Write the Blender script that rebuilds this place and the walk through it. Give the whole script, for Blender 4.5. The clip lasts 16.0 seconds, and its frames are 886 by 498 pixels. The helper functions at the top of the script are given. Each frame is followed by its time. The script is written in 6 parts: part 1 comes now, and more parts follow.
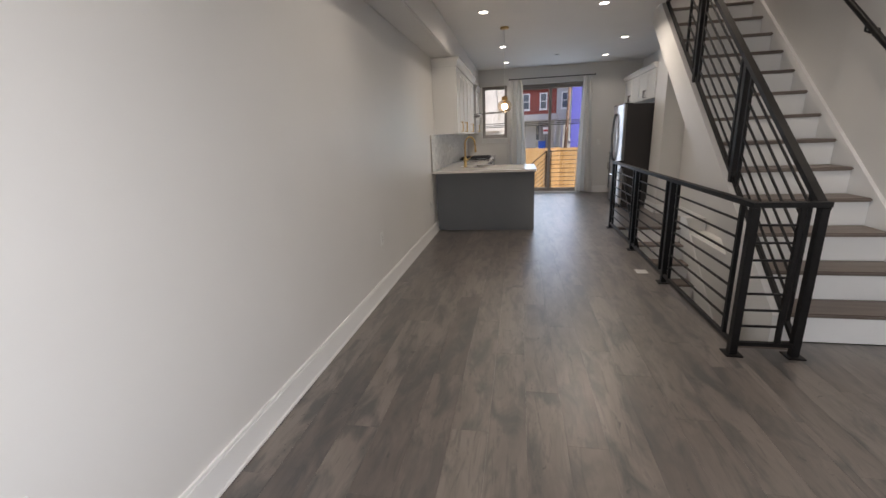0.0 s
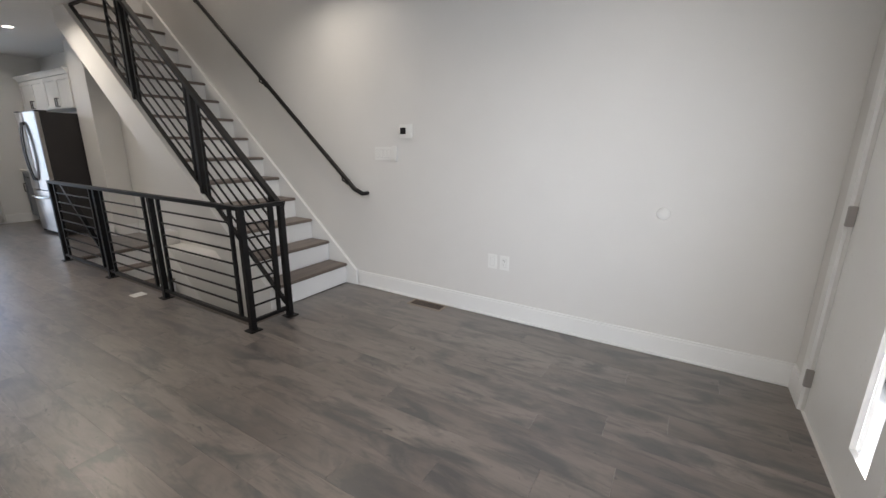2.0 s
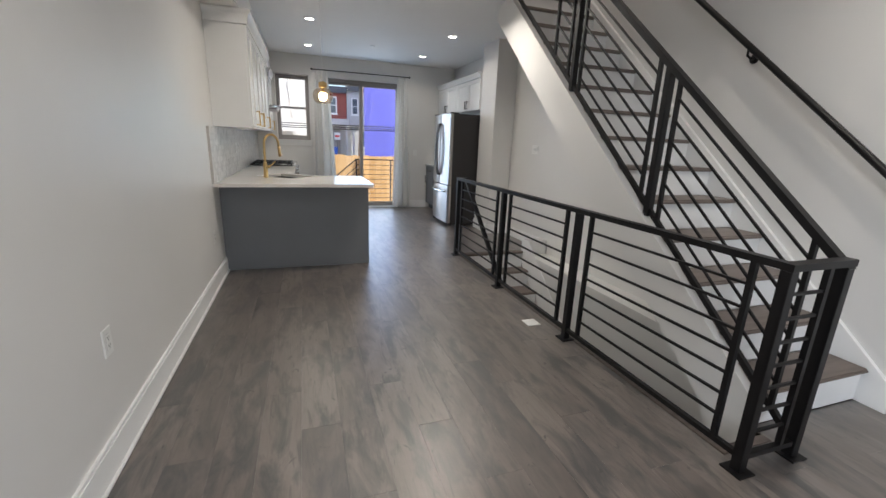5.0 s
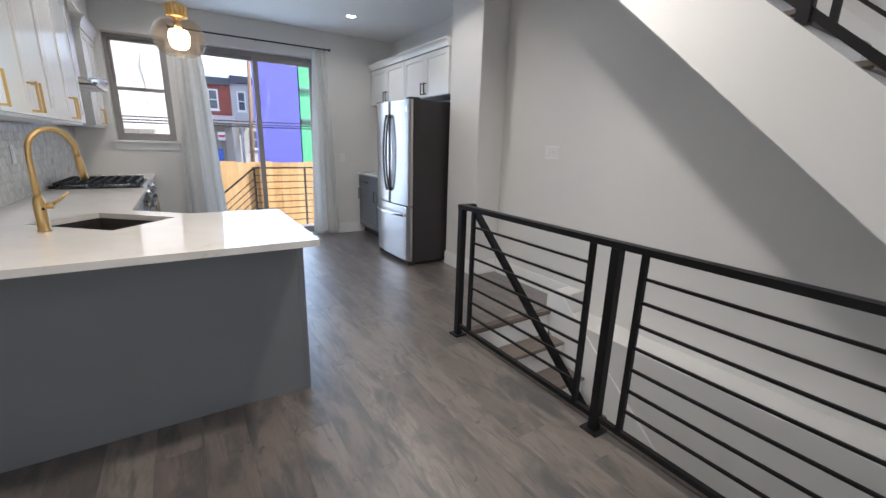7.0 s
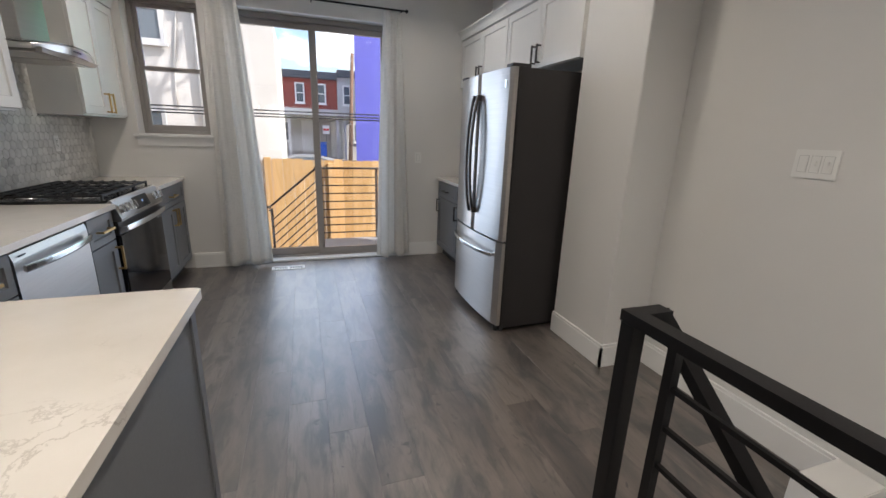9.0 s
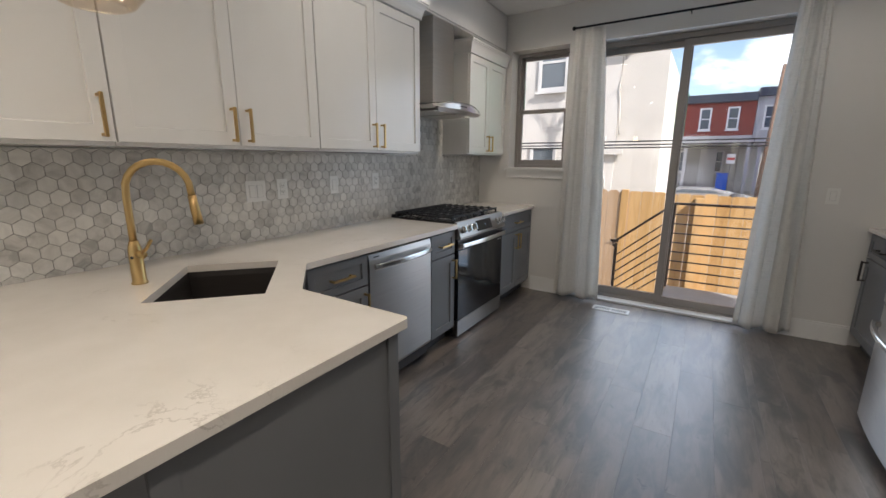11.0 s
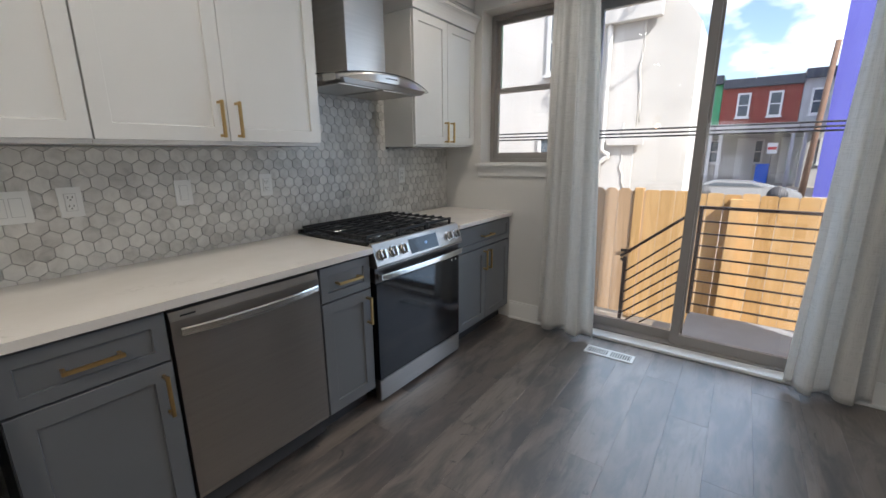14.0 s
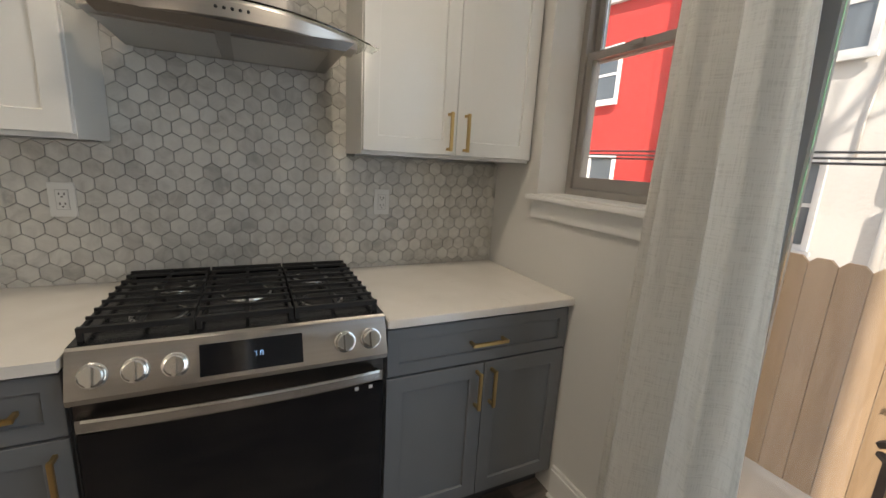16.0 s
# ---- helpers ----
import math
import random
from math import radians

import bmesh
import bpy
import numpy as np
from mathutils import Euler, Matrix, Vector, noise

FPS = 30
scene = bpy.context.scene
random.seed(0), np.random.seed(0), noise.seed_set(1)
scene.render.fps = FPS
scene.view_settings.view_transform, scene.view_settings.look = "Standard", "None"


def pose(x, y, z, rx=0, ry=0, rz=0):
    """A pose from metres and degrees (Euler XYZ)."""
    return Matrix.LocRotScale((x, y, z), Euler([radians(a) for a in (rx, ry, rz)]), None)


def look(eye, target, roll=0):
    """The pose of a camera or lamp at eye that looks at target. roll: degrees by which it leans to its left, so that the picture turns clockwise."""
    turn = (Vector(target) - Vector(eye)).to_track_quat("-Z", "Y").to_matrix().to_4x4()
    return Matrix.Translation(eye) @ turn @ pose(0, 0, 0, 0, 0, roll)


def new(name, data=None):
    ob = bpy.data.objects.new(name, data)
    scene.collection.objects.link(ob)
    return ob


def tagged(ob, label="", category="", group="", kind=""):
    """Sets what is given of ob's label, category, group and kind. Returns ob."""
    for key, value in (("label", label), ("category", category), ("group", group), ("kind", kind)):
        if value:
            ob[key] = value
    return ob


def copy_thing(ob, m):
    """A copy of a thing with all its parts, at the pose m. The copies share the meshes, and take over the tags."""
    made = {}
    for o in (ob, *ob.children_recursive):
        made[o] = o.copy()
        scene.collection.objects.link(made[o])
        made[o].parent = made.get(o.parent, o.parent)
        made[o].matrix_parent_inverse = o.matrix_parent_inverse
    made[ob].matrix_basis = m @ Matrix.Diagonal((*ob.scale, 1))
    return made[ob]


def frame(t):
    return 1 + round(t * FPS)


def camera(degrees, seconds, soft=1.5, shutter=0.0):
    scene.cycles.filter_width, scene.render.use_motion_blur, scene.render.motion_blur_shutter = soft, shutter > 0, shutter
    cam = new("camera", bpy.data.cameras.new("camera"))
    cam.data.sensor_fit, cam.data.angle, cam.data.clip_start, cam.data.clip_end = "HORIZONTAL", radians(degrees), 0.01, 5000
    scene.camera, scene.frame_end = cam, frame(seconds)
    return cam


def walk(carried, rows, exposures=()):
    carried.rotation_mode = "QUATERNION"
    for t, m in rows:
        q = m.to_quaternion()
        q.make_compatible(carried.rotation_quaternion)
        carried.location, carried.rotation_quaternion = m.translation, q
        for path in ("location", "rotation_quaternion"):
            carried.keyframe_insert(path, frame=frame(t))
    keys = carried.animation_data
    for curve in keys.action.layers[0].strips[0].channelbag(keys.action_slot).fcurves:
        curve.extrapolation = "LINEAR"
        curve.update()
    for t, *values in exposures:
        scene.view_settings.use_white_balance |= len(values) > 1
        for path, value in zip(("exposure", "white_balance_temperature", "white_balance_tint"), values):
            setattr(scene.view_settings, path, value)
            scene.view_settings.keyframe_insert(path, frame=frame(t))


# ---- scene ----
cam = camera(95.1, 16.0)
PATH = [
    (0, (1.211, -0.75, 1.394), (0.845, 1.142, 0.86), -2.5),
    (0.5, (0.919, -0.672, 1.373), (1.199, 1.23, 0.822), -1.6),
    (1, (0.751, -0.735, 1.375), (1.667, 0.96, 0.837), -0.7),
    (1.5, (0.774, -0.824, 1.388), (2.168, 0.514, 0.869), 0.2),
    (2, (0.825, -0.901, 1.402), (2.487, 0.093, 0.901), 0.5),
    (2.5, (0.827, -0.917, 1.408), (2.502, 0.068, 0.936), 0.2),
    (3, (0.825, -0.822, 1.41), (2.213, 0.545, 0.957), -0.0),
    (3.5, (0.848, -0.662, 1.383), (1.838, 1.014, 0.924), 1.1),
    (4, (0.8, -0.259, 1.369), (1.517, 1.546, 0.893), 1.6),
    (4.5, (0.769, 0.256, 1.384), (1.394, 2.087, 0.877), 1.5),
    (4.7, (0.772, 0.481, 1.371), (1.383, 2.316, 0.86), 2.0),
    (6.8, (0.903, 2.972, 1.333), (1.934, 4.618, 0.854), 2.2),
    (7, (0.95, 3.179, 1.348), (1.993, 4.812, 0.851), 1.6),
    (7.5, (1.118, 3.662, 1.361), (2.148, 5.295, 0.839), 1.7),
    (8, (1.329, 4.102, 1.353), (2.334, 5.744, 0.811), 2.3),
    (8.2, (1.396, 4.229, 1.369), (2.369, 5.883, 0.807), 2.2),
    (10.3, (2.186, 5.078, 1.373), (1.709, 6.96, 0.896), 2.0),
    (10.5, (2.178, 5.079, 1.373), (1.521, 6.908, 0.903), 1.4),
    (11, (2.153, 5.062, 1.381), (1.103, 6.709, 0.951), 0.3),
    (11.5, (2.125, 5.026, 1.401), (0.792, 6.471, 1.034), -0.6),
    (12, (2.107, 5.008, 1.454), (0.614, 6.312, 1.187), -1.0),
    (12.5, (2.125, 5.046, 1.468), (0.648, 6.372, 1.224), -1.3),
    (13, (2.069, 5.293, 1.391), (0.731, 6.742, 1.058), -1.4),
    (13.5, (2.035, 5.773, 1.41), (0.832, 7.312, 0.981), -1.1),
    (14, (2.14, 6.19, 1.379), (0.993, 7.763, 0.922), -0.5),
    (14.5, (2.187, 6.658, 1.343), (1.005, 8.204, 0.879), 0.8),
    (15, (2.152, 7.155, 1.35), (0.841, 8.598, 0.907), 1.2),
    (15.5, (2.065, 7.645, 1.369), (0.533, 8.863, 0.956), 1.4),
    (16, (1.819, 8.037, 1.417), (0.056, 8.882, 0.998), 3.2),
]
EXPOSURES = [(0.0, 0.62, 6600, 15), (1.0, 0.70, 6450, 14), (2.5, 0.77, 6350, 12), (3.5, 0.74, 6350, 13), (4.5, 0.93, 6200, 11), (7.0, 1.28, 5850, 12), (8.2, 1.0, 6200, 13), (10.5, 0.80, 6500, 13), (11.5, 0.56, 6600, 13), (12.5, 0.46, 6250, 13), (13.5, 0.75, 6200, 11), (14.5, 0.82, 6500, 11), (15.0, 0.82, 7150, 12), (16.0, 0.90, 7250, 11)]
walk(cam, [(t, look(eye, target, roll)) for t, eye, target, roll in PATH], EXPOSURES)

# ---- light ----
SUN_TO = Vector((0.80, -0.42, 0.80)).normalized()
sky_world = bpy.data.worlds.new("sky")
scene.world = sky_world
sky_world.use_nodes = True
wn = sky_world.node_tree.nodes
wl = sky_world.node_tree.links
wn.clear()
w_out = wn.new("ShaderNodeOutputWorld")
w_bg = wn.new("ShaderNodeBackground")
w_sky = wn.new("ShaderNodeTexSky")
w_sky.sky_type = "NISHITA"
w_sky.sun_disc = False
w_sky.sun_elevation = math.asin(SUN_TO.z)
w_sky.sun_rotation = math.atan2(SUN_TO.x, SUN_TO.y)
w_bg.inputs["Strength"].default_value = 0.15
# drifting white clouds over the blue
w_tc = wn.new("ShaderNodeTexCoord")
w_map = wn.new("ShaderNodeMapping")
w_map.inputs["Scale"].default_value = (2.2, 2.2, 5.0)
w_noise = wn.new("ShaderNodeTexNoise")
w_noise.inputs["Scale"].default_value = 2.3
w_noise.inputs["Detail"].default_value = 7.0
w_ramp = wn.new("ShaderNodeValToRGB")
w_ramp.color_ramp.elements[0].position = 0.46
w_ramp.color_ramp.elements[1].position = 0.60
w_mix = wn.new("ShaderNodeMixRGB")
w_mix.inputs["Color2"].default_value = (9.0, 9.3, 9.8, 1)
wl.new(w_tc.outputs["Generated"], w_map.inputs["Vector"])
wl.new(w_map.outputs["Vector"], w_noise.inputs["Vector"])
wl.new(w_noise.outputs["Fac"], w_ramp.inputs["Fac"])
wl.new(w_ramp.outputs["Color"], w_mix.inputs["Fac"])
wl.new(w_sky.outputs["Color"], w_mix.inputs["Color1"])
wl.new(w_mix.outputs["Color"], w_bg.inputs["Color"])
wl.new(w_bg.outputs["Background"], w_out.inputs["Surface"])

sun = new("sun", bpy.data.lights.new("sun", "SUN"))
sun.data.energy, sun.data.angle, sun.data.color = 5.0, radians(0.5), (1.0, 0.95, 0.88)
sun.matrix_world = look(SUN_TO * 40, (0, 0, 0))

# x, y and share of the lamps' power
DOWNLIGHTS = [(0.78, 4.65, 0.8), (0.93, 6.75, 0.7), (0.93, 8.35, 0.9), (2.16, 4.75, 3.0), (2.84, 6.75, 0.8), (2.84, 8.30, 0.55), (0.80, 1.9, 0.85), (2.16, 1.9, 0.85), (3.22, 1.95, 0.75), (0.80, -0.5, 1.0), (2.4, -0.5, 1.0)]
DOWN_W = 4.0


def lamp(name, kind, power, m, colour=(1, 1, 1), size=0.1, size_y=None, spread=None):
    ob = new(name, bpy.data.lights.new(name, kind))
    ob.data.energy, ob.data.color = power, colour
    if kind == "AREA":
        ob.data.shape, ob.data.size = ("RECTANGLE", size) if size_y else ("DISK", size)
        if size_y:
            ob.data.size_y = size_y
        if spread:
            ob.data.spread = radians(spread)
    else:
        ob.data.shadow_soft_size = size
    ob.matrix_world = m
    return ob


for lx, ly, share in DOWNLIGHTS:
    lamp("downlight_beam", "AREA", DOWN_W * share, look((lx, ly, 2.782), (lx, ly, 0)), (1.0, 0.90, 0.76), 0.11, None, 150)
# unseen lamp added above the flight to brighten stairs and hall
lamp("upper_stair_fill", "AREA", 9, look((3.34, 4.2, 5.3), (3.34, 4.2, 0)), (1.0, 0.88, 0.74), 0.3)
lamp("pendant_bulb_light", "POINT", 3.8, pose(1.0, 5.47, 1.76), (1.0, 0.74, 0.45), 0.035)
lamp("front_window_daylight", "AREA", 10, look((1.35, -1.70, 1.45), (3.35, -0.1, 0.85)), (0.88, 0.94, 1.0), 1.5, 1.4, 95)
lamp("front_window_daylight", "AREA", 10, look((1.35, -1.70, 1.45), (-0.65, -0.1, 0.85)), (0.88, 0.94, 1.0), 1.5, 1.4, 95)
lamp("patio_door_daylight", "AREA", 9.8, look((1.905, 9.262, 1.225), (1.905, 8.0, 1.225)), (0.54, 0.75, 1.0), 1.42, 2.24)
# added fill with no fixture, brightens the wall under the stairs by bounce
lamp("stairwell_fill", "AREA", 80, look((3.0, 1.6, -0.5), (3.0, 3.0, -2.4)), (1.0, 0.9, 0.78), 0.3)


# ---- materials ----
def setin(node, **kw):
    for k, v in kw.items():
        node.inputs[k.replace("_", " ")].default_value = v


def base_mat(name):
    m = bpy.data.materials.new(name)
    m.use_nodes = True
    n, l = m.node_tree.nodes, m.node_tree.links
    return m, n, l, n["Principled BSDF"]


def c4(c):
    return (c[0], c[1], c[2], 1.0)


def coords(n, l, scale=(1, 1, 1), kind="Object"):
    tc = n.new("ShaderNodeTexCoord")
    mp = n.new("ShaderNodeMapping")
    mp.inputs["Scale"].default_value = scale
    l.new(tc.outputs[kind], mp.inputs["Vector"])
    return mp.outputs["Vector"]


def noise_tex(n, l, vec, scale, detail=4.0, rough=0.55, distort=0.0):
    t = n.new("ShaderNodeTexNoise")
    setin(t, Scale=scale, Detail=detail, Roughness=rough, Distortion=distort)
    l.new(vec, t.inputs["Vector"])
    return t.outputs["Fac"]


def ramp(n, l, fac, stops):
    r = n.new("ShaderNodeValToRGB")
    e = r.color_ramp.elements
    while len(e) < len(stops):
        e.new(0.5)
    for el, (p, c) in zip(e, stops):
        el.position, el.color = p, c4(c)
    l.new(fac, r.inputs["Fac"])
    return r.outputs["Color"]


def bump(n, l, p, height, strength, dist=0.002):
    b = n.new("ShaderNodeBump")
    setin(b, Strength=strength, Distance=dist)
    l.new(height, b.inputs["Height"])
    l.new(b.outputs["Normal"], p.inputs["Normal"])


def surface(name, col, rough=0.5, metal=0.0, vary=0.06, scale=6.0, grain=60.0, bumps=0.08, spec=0.5, stretch=(1, 1, 1), dist=0.002, coat=0.0):
    """Paint, metal, stone: a colour with slow patches and fine grain in tone, gloss and relief."""
    m, n, l, p = base_mat(name)
    v = coords(n, l, stretch)
    a = noise_tex(n, l, v, scale, 5.0)
    g = noise_tex(n, l, v, grain, 3.0)
    lo = tuple(c * (1 - vary) for c in col)
    hi = tuple(min(1.0, c * (1 + vary)) for c in col)
    l.new(ramp(n, l, a, [(0.3, lo), (0.7, hi)]), p.inputs["Base Color"])
    rr = n.new("ShaderNodeMapRange")
    setin(rr, To_Min=max(0.02, rough - 0.06), To_Max=min(1.0, rough + 0.06))
    l.new(g, rr.inputs["Value"])
    l.new(rr.outputs["Result"], p.inputs["Roughness"])
    setin(p, Metallic=metal)
    p.inputs["Specular IOR Level"].default_value = spec
    p.inputs["Coat Weight"].default_value = coat
    if bumps:
        bump(n, l, p, g, bumps, dist)
    return m


def glowing(name, col, strength):
    m, n, l, p = base_mat(name)
    p.inputs["Base Color"].default_value = c4((0.8, 0.8, 0.8))
    p.inputs["Emission Color"].default_value = c4(col)
    p.inputs["Emission Strength"].default_value = strength
    return m


def glass_mat(name, col=(1, 1, 1), rough=0.0, ior=1.45):
    m, n, l, p = base_mat(name)
    p.inputs["Base Color"].default_value = c4(col)
    setin(p, Roughness=rough, IOR=ior)
    p.inputs["Transmission Weight"].default_value = 1.0
    return m


def thin_glass_mat(name, col):
    """Blown glass too thin to bend the view: a faint tint and clear gloss."""
    m, n, l, p = base_mat(name)
    clear = n.new("ShaderNodeBsdfTransparent")
    clear.inputs["Color"].default_value = c4(col)
    gloss = n.new("ShaderNodeBsdfGlossy")
    gloss.inputs["Roughness"].default_value = 0.04
    mx = n.new("ShaderNodeMixShader")
    rim = n.new("ShaderNodeLayerWeight")
    rim.inputs["Blend"].default_value = 0.25
    amount = n.new("ShaderNodeMapRange")
    setin(amount, To_Min=0.05, To_Max=0.42)
    l.new(rim.outputs["Facing"], amount.inputs["Value"])
    l.new(amount.outputs["Result"], mx.inputs["Fac"])
    l.new(clear.outputs["BSDF"], mx.inputs[1])
    l.new(gloss.outputs["BSDF"], mx.inputs[2])
    l.new(mx.outputs["Shader"], n["Material Output"].inputs["Surface"])
    return m


def plank_mat(name, stops, rough, along=(9.0, 0.9, 9.0), jitter=0.35, detail=8.0, pores=0.14, blotch=0.0):
    """Wood-look planks: tone by plank, long grain, knots and pores."""
    m, n, l, p = base_mat(name)
    info = n.new("ShaderNodeObjectInfo")
    tc = n.new("ShaderNodeTexCoord")
    add = n.new("ShaderNodeVectorMath")
    add.operation = "ADD"
    mul = n.new("ShaderNodeVectorMath")
    mul.operation = "SCALE"
    mul.inputs[0].default_value = (37.0, 91.0, 17.0)
    l.new(info.outputs["Random"], mul.inputs["Scale"])
    l.new(tc.outputs["Object"], add.inputs[0])
    l.new(mul.outputs["Vector"], add.inputs[1])
    mp = n.new("ShaderNodeMapping")
    mp.inputs["Scale"].default_value = along
    l.new(add.outputs["Vector"], mp.inputs["Vector"])
    grain = noise_tex(n, l, mp.outputs["Vector"], 2.2, detail, 0.58, 0.9)
    fine = noise_tex(n, l, mp.outputs["Vector"], 11.0, 4.0, 0.6, 0.2)
    mixv = n.new("ShaderNodeMath")
    mixv.operation = "MULTIPLY_ADD"
    mixv.inputs[1].default_value = jitter
    l.new(info.outputs["Random"], mixv.inputs[0])
    sc = n.new("ShaderNodeMath")
    sc.operation = "MULTIPLY"
    sc.inputs[1].default_value = 1.0 - jitter * 0.6
    l.new(grain, sc.inputs[0])
    l.new(sc.outputs["Value"], mixv.inputs[2])
    f2 = n.new("ShaderNodeMath")
    f2.operation = "MULTIPLY_ADD"
    f2.inputs[1].default_value = pores
    l.new(fine, f2.inputs[0])
    l.new(mixv.outputs["Value"], f2.inputs[2])
    tone = f2.outputs["Value"]
    if blotch:
        mb = n.new("ShaderNodeMapping")
        mb.inputs["Scale"].default_value = (7.5, 2.2, 7.5)
        l.new(add.outputs["Vector"], mb.inputs["Vector"])
        patch = n.new("ShaderNodeMapRange")
        setin(patch, From_Min=0.50, From_Max=0.72, To_Min=0.0, To_Max=blotch)
        l.new(noise_tex(n, l, mb.outputs["Vector"], 1.3, 5.0, 0.62, 0.6), patch.inputs["Value"])
        less = n.new("ShaderNodeMath")
        less.operation = "SUBTRACT"
        l.new(tone, less.inputs[0])
        l.new(patch.outputs["Result"], less.inputs[1])
        tone = less.outputs["Value"]
    l.new(ramp(n, l, tone, stops), p.inputs["Base Color"])
    rr = n.new("ShaderNodeMapRange")
    setin(rr, To_Min=rough - 0.08, To_Max=rough + 0.12)
    l.new(fine, rr.inputs["Value"])
    l.new(rr.outputs["Result"], p.inputs["Roughness"])
    bump(n, l, p, fine, 0.12, 0.0015)
    return m


def vinyl_mat(name):
    """Printed vinyl planks: warm grey-brown, cloudy slate patches, small knots and fine grain, each plank its own."""
    m, n, l, p = base_mat(name)
    info = n.new("ShaderNodeObjectInfo")
    tc = n.new("ShaderNodeTexCoord")
    shift = n.new("ShaderNodeVectorMath")
    shift.operation = "SCALE"
    shift.inputs[0].default_value = (37.0, 91.0, 17.0)
    l.new(info.outputs["Random"], shift.inputs["Scale"])
    add = n.new("ShaderNodeVectorMath")
    l.new(tc.outputs["Object"], add.inputs[0])
    l.new(shift.outputs["Vector"], add.inputs[1])

    def stretched(sx, sy):
        mp = n.new("ShaderNodeMapping")
        mp.inputs["Scale"].default_value = (sx, sy, sx)
        l.new(add.outputs["Vector"], mp.inputs["Vector"])
        return mp.outputs["Vector"]

    def stain(under, vec, scale, lo, hi, most, colour, detail=5.0, distort=0.5):
        amount = n.new("ShaderNodeMapRange")
        setin(amount, From_Min=lo, From_Max=hi, To_Min=0.0, To_Max=most)
        l.new(noise_tex(n, l, vec, scale, detail, 0.6, distort), amount.inputs["Value"])
        mix = n.new("ShaderNodeMixRGB")
        mix.inputs["Color2"].default_value = c4(colour)
        l.new(amount.outputs["Result"], mix.inputs["Fac"])
        l.new(under, mix.inputs["Color1"])
        return mix.outputs["Color"]

    tone = n.new("ShaderNodeMath")
    tone.operation = "MULTIPLY_ADD"
    tone.inputs[1].default_value = 0.34
    l.new(info.outputs["Random"], tone.inputs[0])
    l.new(noise_tex(n, l, stretched(6.0, 1.6), 1.2, 5.0, 0.6, 0.7), tone.inputs[2])
    col = ramp(n, l, tone.outputs["Value"], [(0.40, (0.088, 0.071, 0.062)), (0.64, (0.140, 0.116, 0.101)), (0.92, (0.195, 0.165, 0.144))])
    col = stain(col, stretched(8.0, 2.6), 1.0, 0.47, 0.64, 0.95, (0.042, 0.040, 0.041))
    col = stain(col, stretched(22.0, 3.0), 1.2, 0.54, 0.68, 0.75, (0.050, 0.044, 0.041), 6.0, 1.1)
    col = stain(col, stretched(9.0, 6.0), 1.6, 0.66, 0.72, 0.9, (0.030, 0.027, 0.026), 3.0, 1.4)
    fine = noise_tex(n, l, stretched(60.0, 5.0), 1.6, 4.0, 0.6, 0.2)
    col = stain(col, stretched(70.0, 4.0), 1.3, 0.5, 0.75, 0.35, (0.075, 0.064, 0.057), 3.0, 0.1)
    l.new(col, p.inputs["Base Color"])
    rr = n.new("ShaderNodeMapRange")
    setin(rr, To_Min=0.36, To_Max=0.54)
    l.new(fine, rr.inputs["Value"])
    l.new(rr.outputs["Result"], p.inputs["Roughness"])
    bump(n, l, p, fine, 0.12, 0.0015)
    return m


def marble_mat(name):
    """Pale marble mosaic: each tile its own tone, soft grey veins."""
    m, n, l, p = base_mat(name)
    info = n.new("ShaderNodeObjectInfo")
    geo = n.new("ShaderNodeNewGeometry")
    s = n.new("ShaderNodeMath")
    s.operation = "ADD"
    l.new(info.outputs["Random"], s.inputs[0])
    l.new(geo.outputs["Random Per Island"], s.inputs[1])
    fr = n.new("ShaderNodeMath")
    fr.operation = "FRACT"
    l.new(s.outputs["Value"], fr.inputs[0])
    add = n.new("ShaderNodeVectorMath")
    add.operation = "ADD"
    mul = n.new("ShaderNodeVectorMath")
    mul.operation = "SCALE"
    mul.inputs[0].default_value = (13.0, 7.0, 5.0)
    l.new(fr.outputs["Value"], mul.inputs["Scale"])
    l.new(geo.outputs["Position"], add.inputs[0])
    l.new(mul.outputs["Vector"], add.inputs[1])
    v = noise_tex(n, l, add.outputs["Vector"], 9.0, 6.0, 0.6, 1.6)
    mx = n.new("ShaderNodeMath")
    mx.operation = "MULTIPLY_ADD"
    mx.inputs[1].default_value = 0.31
    l.new(fr.outputs["Value"], mx.inputs[0])
    l.new(v, mx.inputs[2])
    l.new(ramp(n, l, mx.outputs["Value"], [(0.36, (0.37, 0.36, 0.342)), (0.52, (0.515, 0.503, 0.475)), (0.68, (0.615, 0.602, 0.57)), (0.88, (0.71, 0.698, 0.66))]), p.inputs["Base Color"])
    setin(p, Roughness=0.28)
    return m


